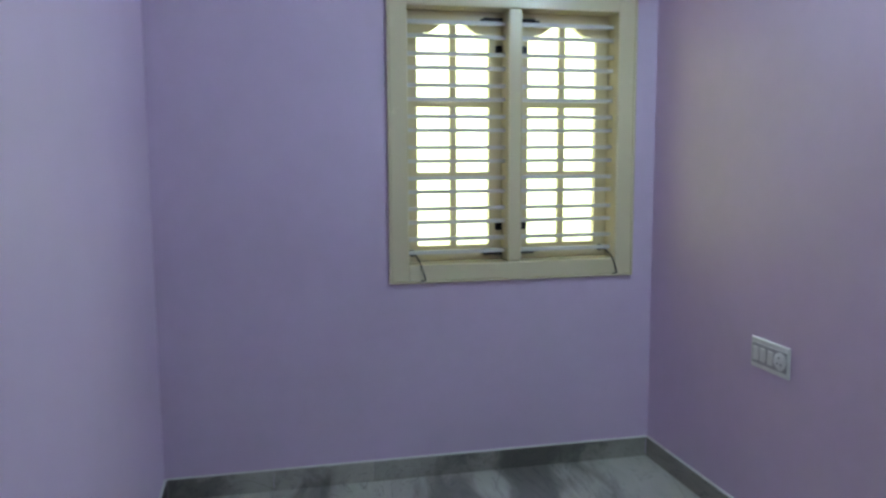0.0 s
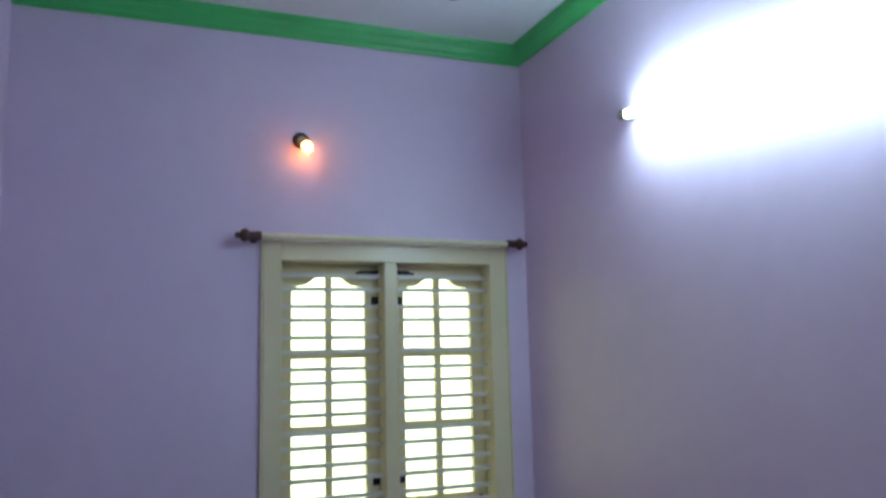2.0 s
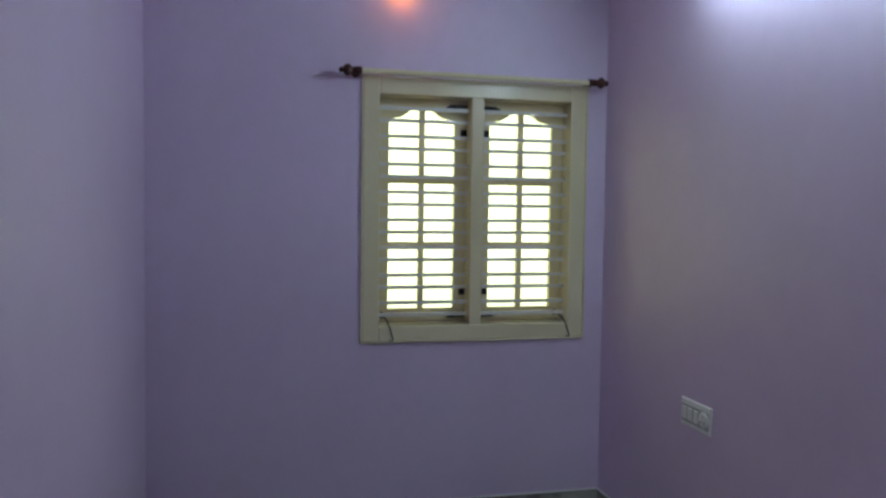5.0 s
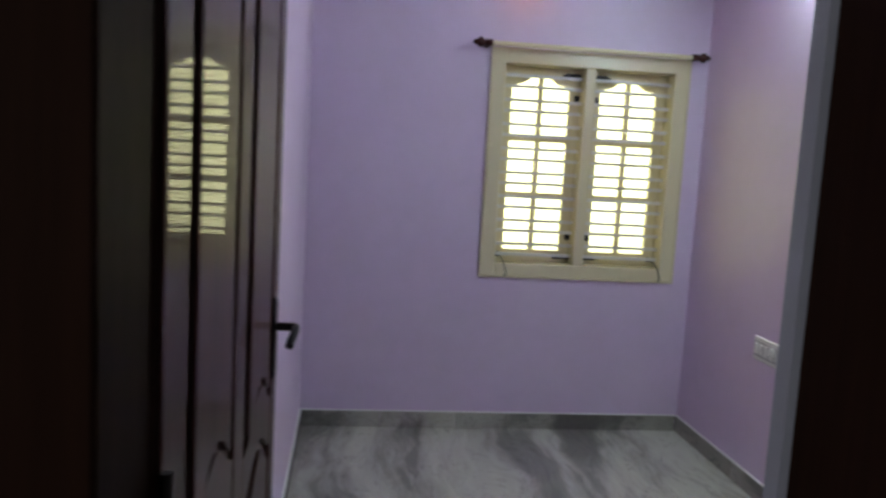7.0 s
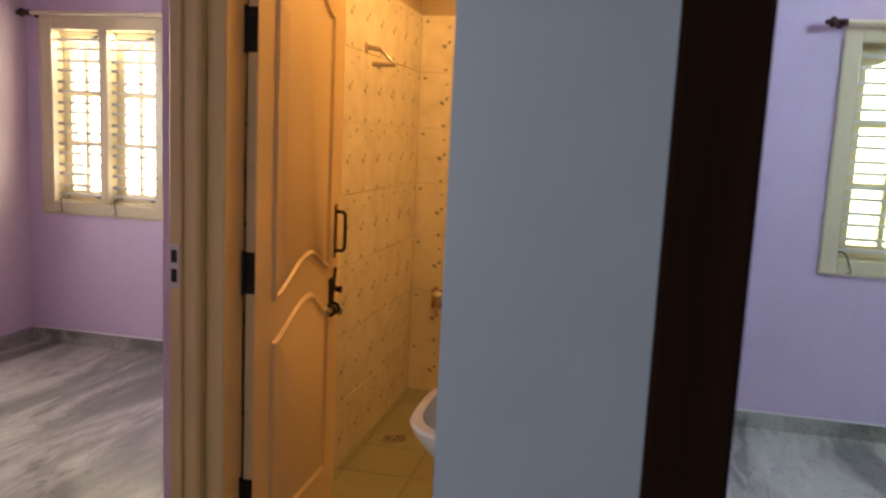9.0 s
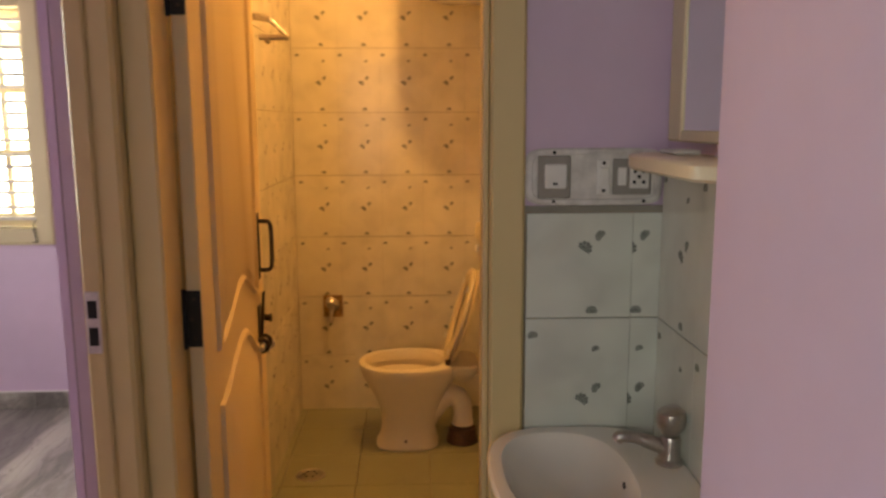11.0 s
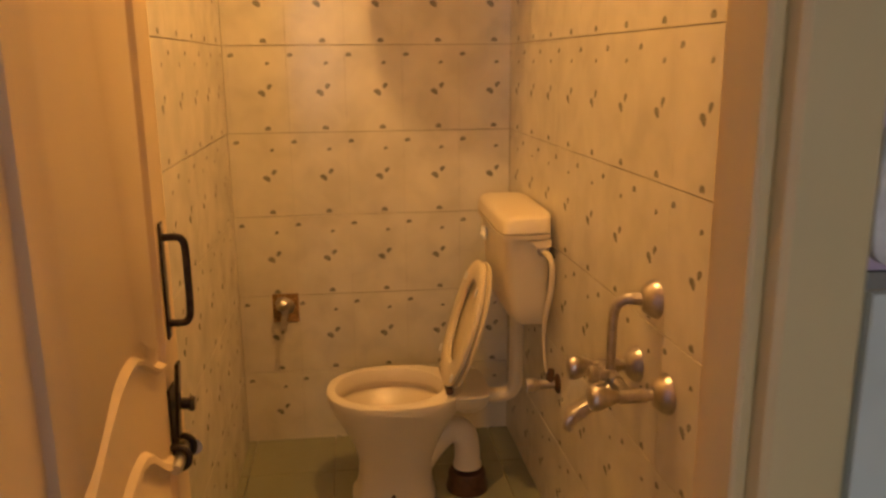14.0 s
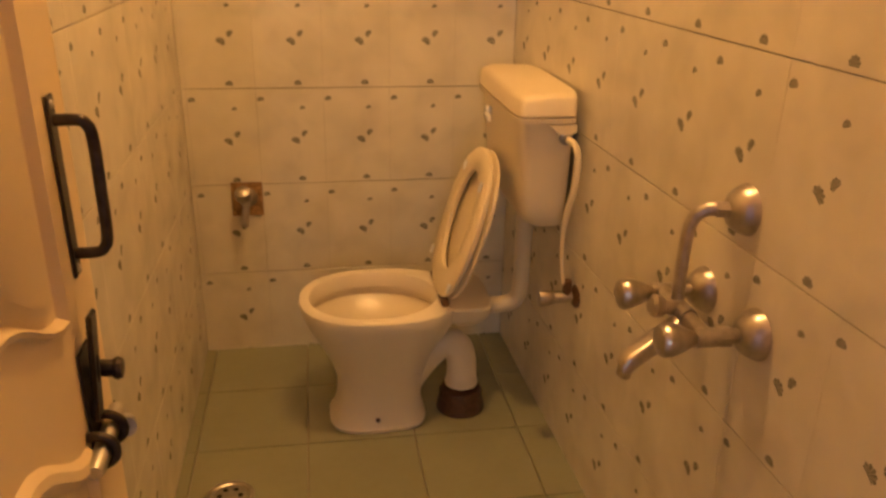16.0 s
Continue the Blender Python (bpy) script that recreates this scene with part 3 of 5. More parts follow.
def curtain_rod(x0, x1, y, label):
    rod = thing("curtain_rod", Matrix.Translation((0, y, 2.040)), label, "curtain rod")
    part("rod", pipe([(x0, 0, 0.0), (x1, 0, -0.002)], 0.0125, 16), CREAM, rod, smooth=True)
    part("finial", lathe(FIN, 24, axis_pose((x0 + 0.005, 0, 0), (-1, 0, 0))), FINIAL, rod, "dark maroon turned finial", smooth=True)
    part("finial", lathe(FIN, 24, axis_pose((x1 - 0.005, 0, 0), (1, 0, 0))), FINIAL, rod, "dark maroon turned finial", smooth=True)
    for bx in (x0 - 0.015, x1 + 0.020):
        bm = pipe(curve_points([(bx, 0.074, 0.0), (bx, 0.03, 0.0), (bx, 0.0, -0.002)], 4), 0.006, 10)
        lathe(((0.0, 0), (0.020, 0), (0.018, 0.006), (0.0, 0.008)), 18, axis_pose((bx, 0.0745, 0), (0, -1, 0)), bm)
        part("bracket", bm, FINIAL, rod, smooth=True)


curtain_rod(0.90, 1.965, -0.075, "cream curtain rod with dark maroon finials over the window")
curtain_rod(-3.605, -2.352, 0.005, "cream curtain rod with dark maroon finials in the far room")


# ---- bedroom things ----
# fan
fan = thing("ceiling_fan", Matrix.Translation((1.06, -1.62, 0)), "dark brown three-blade ceiling fan with gold rings", "ceiling fan")
part("rod", pipe([(0, 0, 2.74), (0, 0, CEIL - 0.03)], 0.011), FAN_BROWN, fan, smooth=True)
part("canopy", lathe(((0.0, CEIL - 0.001), (0.055, CEIL - 0.002), (0.058, CEIL - 0.03), (0.030, CEIL - 0.075), (0.012, CEIL - 0.08), (0.0, CEIL - 0.08)), 28), FAN_BROWN, fan, smooth=True)
part("lower_canopy", lathe(((0.0, 2.76), (0.014, 2.76), (0.032, 2.745), (0.05, 2.70), (0.056, 2.66), (0.0, 2.655)), 28), FAN_BROWN, fan, smooth=True)
part("motor", lathe(((0.0, 2.66), (0.06, 2.658), (0.088, 2.64), (0.100, 2.61), (0.100, 2.575), (0.090, 2.548), (0.074, 2.536), (0.066, 2.530), (0.045, 2.520), (0.0, 2.517)), 40), FAN_BROWN, fan, smooth=True)
part("gold_ring", lathe(((0.078, 2.5405), (0.0905, 2.5470), (0.0915, 2.5445), (0.085, 2.536), (0.078, 2.534)), 40), GOLD, fan, "gold ring", smooth=True)
for k in range(3):
    rot = pose(0, 0, 2.588, 0, 0, 60.7 + 120 * k) @ pose(0, 0, 0, -9, 0, 0)
    bm = bmesh.new()
    outline = ((0.135, -0.042), (0.150, -0.050), (0.20, -0.052), (0.36, -0.050), (0.515, -0.046), (0.528, -0.035), (0.520, 0.036), (0.508, 0.046), (0.36, 0.053), (0.20, 0.057), (0.150, 0.055), (0.135, 0.046))
    add_prism(bm, outline, -0.002, 0.002)
    bmesh.ops.transform(bm, matrix=rot, verts=bm.verts)
    blade = part("blade", bm, FAN_BROWN, fan)
    bm = box(0.075, 0.17, -0.022, 0.022, 0.0025, 0.009, bevel=0.002)
    bmesh.ops.transform(bm, matrix=rot, verts=bm.verts)
    part("blade_arm", bm, FAN_BROWN, blade)
    bm = bmesh.new()
    wave = [(0.158 + 0.012 * math.sin(i * 0.9), -0.034 + i * 0.0095, -0.0040) for i in range(8)]
    pipe(wave, [0.006, 0.012, 0.008, 0.013, 0.009, 0.013, 0.009, 0.005], 8, bm)
    wave = [(0.205 + 0.010 * math.sin(i * 1.1 + 1), -0.030 + i * 0.0095, -0.0040) for i in range(8)]
    pipe(wave, [0.004, 0.008, 0.006, 0.010, 0.007, 0.009, 0.006, 0.003], 8, bm)
    bmesh.ops.transform(bm, matrix=rot @ Matrix.Diagonal((1, 1, 0.35, 1)), verts=bm.verts)
    part("ornament", bm, PALE_ORN, blade, "pale gilt scroll ornament", smooth=True)
    bm = bmesh.new()
    pipe([(0.512, -0.034 + i * 0.0085, -0.0035) for i in range(8)], [0.002, 0.005, 0.002, 0.006, 0.003, 0.006, 0.003, 0.005], 8, bm)
    bmesh.ops.transform(bm, matrix=rot @ Matrix.Diagonal((1, 1, 0.3, 1)), verts=bm.verts)
    part("tip_ornament", bm, PALE_ORN, blade, smooth=True)

# tube light on the side wall, hung a little askew
tube = thing("tube_light", pose(2.089, -0.87, 2.392, 5.8, 0, 0), "lit white fluorescent tube in a wall batten", "tube light")
part("batten", box(-0.020, -0.001, -1.22, -0.005, -0.014, 0.014, bevel=0.004), SWITCH_WHITE, tube)
part("tube", pipe([(-0.058, -0.035, -0.004), (-0.058, -1.19, -0.004)], 0.0135, 16), TUBE_GLASS, tube, "glowing white glass tube", smooth=True)
for y in (-0.018, -1.207):
    bm = box(-0.071, -0.020, y - 0.010, y + 0.010, -0.022, 0.014, bevel=0.004)
    part("lamp_holder", bm, SWITCH_GREY, tube)
    part("end_cap", pipe([(-0.058, y - 0.019 if y < -1 else y - 0.024, -0.004), (-0.058, y + 0.019, -0.004)], 0.0145, 14), STEEL, tube, smooth=True)
part("starter", pipe([(-0.030, -0.46, -0.03), (-0.030, -0.50, -0.03)], 0.011, 12), SWITCH_WHITE, tube, smooth=True)

# small night bulb
night = thing("night_bulb", Matrix.Translation((1.072, -0.001, 2.452)), "small lit orange night bulb in a wall holder", "wall lamp")
part("holder_plate", lathe(((0.0, 0), (0.034, 0), (0.034, 0.006), (0.028, 0.012), (0.0, 0.013)), 24, axis_pose((0, 0, 0), (0, -1, 0))), plain("brown_bakelite", (0.10, 0.05, 0.03), 0.35), night, smooth=True)
part("holder", lathe(((0.0, 0), (0.018, 0), (0.020, 0.02), (0.017, 0.038), (0.0, 0.038)), 20, axis_pose((0, -0.012, 0), (0.28, -0.62, -0.62))), plain("cream_bakelite", (0.55, 0.42, 0.28), 0.35), night, smooth=True)
part("bulb", lathe(((0.0, 0), (0.012, 0.0), (0.020, 0.014), (0.0225, 0.027), (0.019, 0.042), (0.010, 0.050), (0.0, 0.052)), 24, axis_pose((0.008, -0.034, -0.020), (0.28, -0.62, -0.62))), BULB_GLASS, night, "glowing orange bulb", smooth=True)

# switch board low on the side wall
sb = thing("switch_board", Matrix.Translation((2.0895, -0.866, 0.672)), "white switch and socket plate on the lavender wall", "switch board")
part("plate", box(-0.010, -0.0005, -0.104, 0.104, -0.054, 0.054, bevel=0.004), SWITCH_WHITE, sb)
part("inset", box(-0.0125, -0.0102, -0.094, 0.092, -0.036, 0.034, bevel=0.0008), plain("grey_inset", (0.44, 0.42, 0.42), 0.4, 0, 0.05, 25), sb, "grey inset plate")
for y in (0.068, 0.030, -0.012):
    part("switch", box(-0.017, -0.0128, y - 0.015, y + 0.015, -0.024, 0.024, bevel=0.003), SWITCH_WHITE, sb)
part("socket", lathe(((0.0, 0), (0.029, 0), (0.031, 0.003), (0.027, 0.006), (0.0, 0.006)), 28, axis_pose((-0.0126, -0.064, 0), (-1, 0, 0))), SWITCH_WHITE, sb, smooth=True)
for dy, dz in ((0, 0.014), (-0.010, -0.008), (0.010, -0.008)):
    part("socket_hole", lathe(((0.0, 0), (0.0032, 0), (0.0032, 0.0008), (0.0, 0.0008)), 10, axis_pose((-0.0187, -0.064 + dy, dz), (-1, 0, 0))), HOLE_SHADE_SCREW, sb)


# ---- doors ----
def wave_line(w, z_left, z_peak, z_right, x0, x1, n=18):
    """The moulded door skin's wave: low at the hinge side, peak past the middle, lower again."""
    pts = []
    for i in range(n + 1):
        t = i / n
        if t < 0.62:
            s = t / 0.62
            z = z_left + (z_peak - z_left) * (0.5 - 0.5 * math.cos(math.pi * s ** 0.85))
        else:
            s = (t - 0.62) / 0.38
            z = z_peak + (z_right - z_peak) * (0.5 - 0.5 * math.cos(math.pi * s))
        pts.append((x0 + (x1 - x0) * t, z))
    return pts


def moulded_leaf(door, m, w, h, thick, mat):
    """Leaf in its own axes: x from the hinge to the free edge, y the seen face at 0 and thickness behind, z up."""
    leaf = part("door_leaf", box(0.0, w, 0.0, thick, 0.008, h, bevel=0.003), mat, door)
    leaf.matrix_local = m
    x0, x1 = 0.16 * w, 0.83 * w
    arch = wave_line(w, 1.80, 1.90, 1.81, x0, x1)
    low = wave_line(w, 0.915, 1.012, 0.945, x0, x1)
    low2 = wave_line(w, 0.795, 0.892, 0.805, x0, x1)
    for name, ring in (("upper_panel", low + arch[::-1]), ("lower_panel", [(x0, 0.20), (x1, 0.20)] + low2[::-1])):
        bm = bmesh.new()
        # raised field with sloping edges
        cx = sum(p[0] for p in ring) / len(ring)
        cz = (min(p[1] for p in ring) + max(p[1] for p in ring)) / 2
        sx = (x1 - x0) / 2
        sz = (max(p[1] for p in ring) - min(p[1] for p in ring)) / 2

        def inset(d, y):
            return [(cx + (x - cx) * (1 - d / sx), y, cz + (z - cz) * (1 - d / sz)) for x, z in ring]
        add_rings(bm, [inset(0.0, 0.0005), inset(0.007, -0.009), inset(0.016, -0.011), inset(0.026, -0.002), inset(0.038, -0.0025), inset(0.062, -0.012)], True, True)
        part(name, bm, mat, leaf, smooth=True)
    return leaf


def boarded_leaf(door, m, w, h, thick, mat):
    """Leaf of two columns of raised panels between raised stiles and rails, with true grooves."""
    leaf = part("door_leaf", box(0.0, w, 0.008, thick, 0.008, h, bevel=0.002), mat, door)
    leaf.matrix_local = m
    cols = ((0.088, 0.335), (0.405, 0.635))
    for a, b in ((0.0, 0.088), (0.335, 0.405), (0.635, w)):
        part("stile", box(a, b, 0.0, 0.0078, 0.008, h, bevel=0.0035, segs=2), mat, leaf)
    for a, b in cols:
        a, b = a + 0.0008, b - 0.0008
        part("rail", box(a, b, 0.0006, 0.0078, 0.008, 0.17, bevel=0.003), mat, leaf)
        part("rail", box(a, b, 0.0006, 0.0078, 1.90, h, bevel=0.003), mat, leaf)
        low = wave_line(w, 0.97, 1.045, 1.0, a, b)
        low2 = wave_line(w, 0.88, 0.955, 0.91, a, b)
        part("rail", add_prism(bmesh.new(), low2 + low[::-1], 0.0006, 0.0078, "xz", 0.003), mat, leaf)
        g, gl = 0.022, 0.032
        up = wave_line(w, 0.97 + g, 1.045 + g, 1.0 + g, a + gl, b - g)
        part("panel", add_prism(bmesh.new(), up + [(b - g, 1.90 - g), (a + gl, 1.90 - g)], -0.001, 0.0078, "xz", 0.005), mat, leaf)
        dn = wave_line(w, 0.88 - g, 0.955 - g, 0.91 - g, a + gl, b - g)
        part("panel", add_prism(bmesh.new(), [(a + gl, 0.17 + g), (b - g, 0.17 + g)] + dn[::-1], -0.001, 0.0078, "xz", 0.005), mat, leaf)
    return leaf


# bedroom door: dark frame and varnished leaf, opened into the room
d1 = thing("door_1", Matrix.Translation((0, 0, 0)), "dark varnished moulded bedroom door standing open", "door", kind="structure")
bm = bmesh.new()
add_box(bm, -0.045, 0.030, -3.492, -3.322, 0.0, 2.05, bevel=0.004)
add_box(bm, 0.703, 0.762, -3.492, -3.322, 0.0, 2.05, bevel=0.004)
add_box(bm, -0.045, 0.762, -3.492, -3.322, 2.052, 2.118, bevel=0.004)
part("door_frame", bm, DARK_FRAME, d1, "dark brown door frame")
leaf1 = boarded_leaf(d1, pose(0.040, -3.316, 0, 0, 0, 85.6), 0.685, 2.03, 0.034, DARK_WOOD)
for sgn, yy in ((-1, -0.001), (1, 0.035)):
    bm = box(0.622, 0.648, min(yy, yy + sgn * 0.006), max(yy, yy + sgn * 0.006), 1.035, 1.185, bevel=0.003)
    part("handle_plate", bm, BLACK, leaf1, "black lever handle plate")
    bm = pipe(curve_points([(0.635, yy, 1.130), (0.635, yy + sgn * 0.030, 1.130), (0.630, yy + sgn * 0.040, 1.130), (0.606, yy + sgn * 0.042, 1.126), (0.582, yy + sgn * 0.040, 1.117), (0.570, yy + sgn * 0.039, 1.110)], 5), 0.0075, 10)
    part("lever", bm, BLACK, leaf1, smooth=True)
for z in (0.28, 1.02, 1.80):
    part("hinge", pipe([(-0.004, -0.006, z), (-0.004, -0.006, z + 0.10)], 0.007, 10), BLACK, leaf1, smooth=True)

# bathroom door
d2 = thing("door_2", Matrix.Translation((0, 0, 0)), "cream moulded bathroom door standing open against the tiled wall", "door", kind="structure")
bm = bmesh.new()
add_box(bm, -0.472, -0.4065, -2.318, -2.205, 0.0, 2.0, bevel=0.005)
add_box(bm, -1.142, -1.086, -2.318, -2.205, 0.0, 2.0, bevel=0.005)
add_box(bm, -1.142, -0.4065, -2.318, -2.205, 2.002, 2.068, bevel=0.005)
add_box(bm, -0.486, -0.4725, -2.300, -2.245, 0.0, 2.0, bevel=0.003)
part("door_frame", bm, FRAME_CREAM, d2, "cream painted door frame")
leaf2 = moulded_leaf(d2, pose(-1.049, -2.212, 0, 0, 0, 90.9), 0.71, 1.97, 0.030, DOOR_CREAM)
# butt hinges on the leaf's edge, each with three screws and its pin
for z in (0.30, 0.962, 1.62):
    flap = part("hinge", box(-0.003, -0.0003, 0.001, 0.030, z, z + 0.118, bevel=0.001), BLACK, leaf2, "black butt hinge")
    part("hinge_pin", pipe([(-0.005, 0.0335, z - 0.003), (-0.005, 0.0335, z + 0.121)], 0.005, 10), BLACK, leaf2, smooth=True)
    for k in range(3):
        part("screw", lathe(((0.0, 0), (0.004, 0), (0.003, 0.001), (0.0, 0.001)), 10, axis_pose((-0.003, 0.014 + 0.006 * (k % 2), z + 0.018 + 0.041 * k), (-1, 0, 0))), IRON, flap, smooth=True)
# pull handle: flat plate with a square-cornered bow and two screws
bm = box(0.640, 0.662, -0.004, -0.0005, 0.975, 1.165, bevel=0.0015)
part("pull_plate", bm, IRON, leaf2)
part("pull_bow", pipe(curve_points([(0.651, -0.003, 1.140), (0.652, -0.024, 1.140), (0.653, -0.032, 1.136), (0.654, -0.0365, 1.122), (0.654, -0.037, 1.070), (0.654, -0.0365, 1.018), (0.653, -0.032, 1.004), (0.652, -0.024, 1.000), (0.651, -0.003, 1.000)], 6), 0.0062, 10), IRON, leaf2, "dark iron bow pull handle", smooth=True)
for z in (0.984, 1.156):
    part("screw", lathe(((0.0, 0), (0.005, 0), (0.004, 0.0015), (0.0, 0.002)), 12, axis_pose((0.651, -0.004, z), (0, -1, 0))), STEEL, leaf2, smooth=True)
# slide bolt: back plate, turned-up lever, two staples, the round bar and its eye
part("bolt_plate", box(0.602, 0.642, -0.004, -0.0005, 0.780, 0.905, bevel=0.0015), IRON, leaf2, "dark iron slide bolt")
lever = part("bolt_lever", box(-0.013, 0.013, -0.006, 0.0, 0.0, 0.125, bevel=0.003, m=pose(0.616, -0.006, 0.820, 3, 4, 0)), IRON, leaf2)
part("lever_slot", box(-0.003, 0.003, -0.0068, -0.0058, 0.045, 0.075, bevel=0.0003, m=pose(0.616, -0.006, 0.820, 3, 4, 0)), HOLE_SHADE_SCREW, lever)
part("bolt_bar", pipe([(0.553, -0.014, 0.794), (0.560, -0.014, 0.794), (0.672, -0.014, 0.794)], [0.008, 0.010, 0.010], 14), STEEL, leaf2, smooth=True)
for x in (0.592, 0.634):
    bm = pipe(curve_points([(x, -0.001, 0.776), (x, -0.014, 0.776), (x, -0.025, 0.783), (x, -0.028, 0.794), (x, -0.025, 0.805), (x, -0.014, 0.812), (x, -0.001, 0.812)], 4), 0.0055, 10)
    part("bolt_staple", bm, IRON, leaf2, smooth=True)
part("lever_stud", pipe([(0.652, -0.002, 0.862), (0.652, -0.026, 0.860)], 0.0100, 14), IRON, leaf2, smooth=True)
part("lever_cap", lathe(((0.0, 0), (0.012, 0), (0.0135, 0.004), (0.011, 0.009), (0.0, 0.010)), 16, axis_pose((0.652, -0.023, 0.860), (0, -1, 0))), IRON, leaf2, smooth=True)
part("keeper_arm", box(0.650, 0.662, -0.016, -0.0005, 0.775, 0.785, bevel=0.002), IRON, leaf2)
part("keeper_ring", lathe(((0.008, -0.004), (0.0145, -0.004), (0.0145, 0.004), (0.008, 0.004), (0.008, -0.004)), 18, axis_pose((0.658, -0.022, 0.780), (1, 0.1, 0))), STEEL, leaf2, smooth=True)

# frame of the far room's doorway, with the lock's strike plate
d3 = thing("door_3", Matrix.Translation((0, 0, 0)), "cream painted door frame of the far room with a strike plate", "door frame", kind="structure")
bm = bmesh.new()
add_box(bm, -1.228, -1.1423, -2.352, -2.21, 0.0, 2.02, bevel=0.007)
add_box(bm, -1.222, -1.186, -2.362, -2.3525, 0.0, 2.02, bevel=0.004)
add_box(bm, -1.275, -1.155, -3.20, -3.13, 0.0, 2.02, bevel=0.006)
add_box(bm, -1.275, -1.155, -3.20, -2.21, 2.022, 2.088, bevel=0.006)
part("door_frame", bm, FRAME_CREAM, d3)
sp = part("strike_plate", box(-1.219, -1.192, -2.3645, -2.3622, 0.995, 1.112, bevel=0.001), STEEL, d3, "steel strike plate")
part("strike_hole", box(-1.214, -1.197, -2.3652, -2.3646, 1.062, 1.095), HOLE_SHADE_SCREW, sp)
part("strike_hole", box(-1.214, -1.197, -2.3652, -2.3646, 1.010, 1.045), HOLE_SHADE_SCREW, sp)
setting("wall_far_room_reveal", box(-1.250, -1.2285, -2.345, -2.2105, 0.0, 2.02), LAVENDER, "slim lavender coloured strip beside the door frame")


# ---- bathroom things ----
BF = -0.030

# toilet
wc = thing("toilet", Matrix.Translation((0, -0.365, BF)), "ivory ceramic toilet with raised seat on the green tiled floor", "toilet")
rings = []
for z, x0, x1, ry, pw in ((0.0, -0.790, -0.515, 0.108, 3.2), (0.012, -0.795, -0.512, 0.112, 3.2), (0.022, -0.785, -0.516, 0.104, 3.0), (0.07, -0.772, -0.525, 0.096, 2.8), (0.14, -0.768, -0.520, 0.098, 2.6),
                          (0.20, -0.785, -0.500, 0.115, 2.4), (0.26, -0.815, -0.470, 0.143, 2.3), (0.31, -0.842, -0.440, 0.166, 2.3), (0.35, -0.860, -0.420, 0.180, 2.3), (0.378, -0.868, -0.412, 0.186, 2.3), (0.388, -0.866, -0.414, 0.184, 2.3), (0.392, -0.858, -0.420, 0.176, 2.3),
                          (0.391, -0.840, -0.482, 0.154, 2.1), (0.384, -0.836, -0.486, 0.150, 2.1), (0.346, -0.836, -0.486, 0.150, 2.1), (0.343, -0.840, -0.482, 0.154, 2.1), (0.344, -0.852, -0.470, 0.166, 2.1), (0.318, -0.850, -0.472, 0.164, 2.1), (0.296, -0.826, -0.500, 0.136, 2.1), (0.26, -0.79, -0.53, 0.10, 2.1), (0.20, -0.74, -0.57, 0.06, 2.0)):
    rings.append(super_ring((x0 + x1) / 2, 0, z, (x1 - x0) / 2, ry, 44, pw))
part("bowl", add_rings(bmesh.new(), rings), IVORY, wc, smooth=True)
# hinge deck behind the bowl
bm = bmesh.new()
add_rings(bm, [super_ring(-0.405, 0, z, rx, ry, 32, 4) for z, rx, ry in ((0.305, 0.030, 0.060), (0.33, 0.055, 0.095), (0.355, 0.066, 0.120), (0.386, 0.070, 0.130), (0.391, 0.066, 0.126))])
part("hinge_deck", bm, IVORY, wc, smooth=True)
# flush pipe bend from the deck to the wall
part("flush_pipe", pipe(curve_points([(-0.35, 0.0, 0.34), (-0.28, 0.0, 0.34), (-0.245, 0.0, 0.36), (-0.235, 0.0, 0.42), (-0.235, 0.0, 0.64)], 6), 0.024, 16), IVORY_PL, wc, smooth=True)
# trap: rises from the pedestal and bends down to the floor
trap = curve_points([(-0.600, 0.0, 0.05), (-0.562, 0.0, 0.120), (-0.508, 0.0, 0.188), (-0.456, 0.0, 0.224), (-0.416, 0.0, 0.206), (-0.402, 0.0, 0.155), (-0.401, 0.0, 0.085)], 7)
part("trap", pipe(trap, [0.056 - 0.012 * min(1, i / 20) for i in range(len(trap) - 3)] + [0.045, 0.049, 0.049], 22), IVORY, wc, smooth=True)
part("trap_collar", lathe(((0.0, 0.0), (0.070, 0.0), (0.072, 0.008), (0.063, 0.045), (0.064, 0.060), (0.058, 0.070), (0.0, 0.070)), 28, Matrix.Translation((-0.402, 0, 0.0))), RUBBER, wc, "dark stained drain collar", smooth=True)
part("fixing_screw", lathe(((0.0, 0), (0.007, 0), (0.006, 0.004), (0.0, 0.005)), 12, axis_pose((-0.66, -0.108, 0.045), (0, -1, 0.3))), RUBBER, wc, smooth=True)


def seat_ring(thick, closed):
    """Seat lying flat: hinge at the origin, front at -x."""
    bm = bmesh.new()
    n = 44
    o = [super_ring(-0.215, 0, z, rx, ry, n, 2.25) for z, rx, ry in ((0.0, 0.205, 0.172), (thick * 0.3, 0.213, 0.180), (thick * 0.8, 0.212, 0.179), (thick, 0.205, 0.172))]
    if closed:
        add_rings(bm, o)
    else:
        i = [super_ring(-0.222, 0, z, rx, ry, n, 2.15) for z, rx, ry in ((thick, 0.150, 0.112), (thick * 0.7, 0.142, 0.104), (thick * 0.2, 0.142, 0.104), (0.0, 0.148, 0.110))]
        add_rings(bm, o + i + [o[0]], False, False)
        bmesh.ops.remove_doubles(bm, verts=bm.verts, dist=0.0003)
    return bm


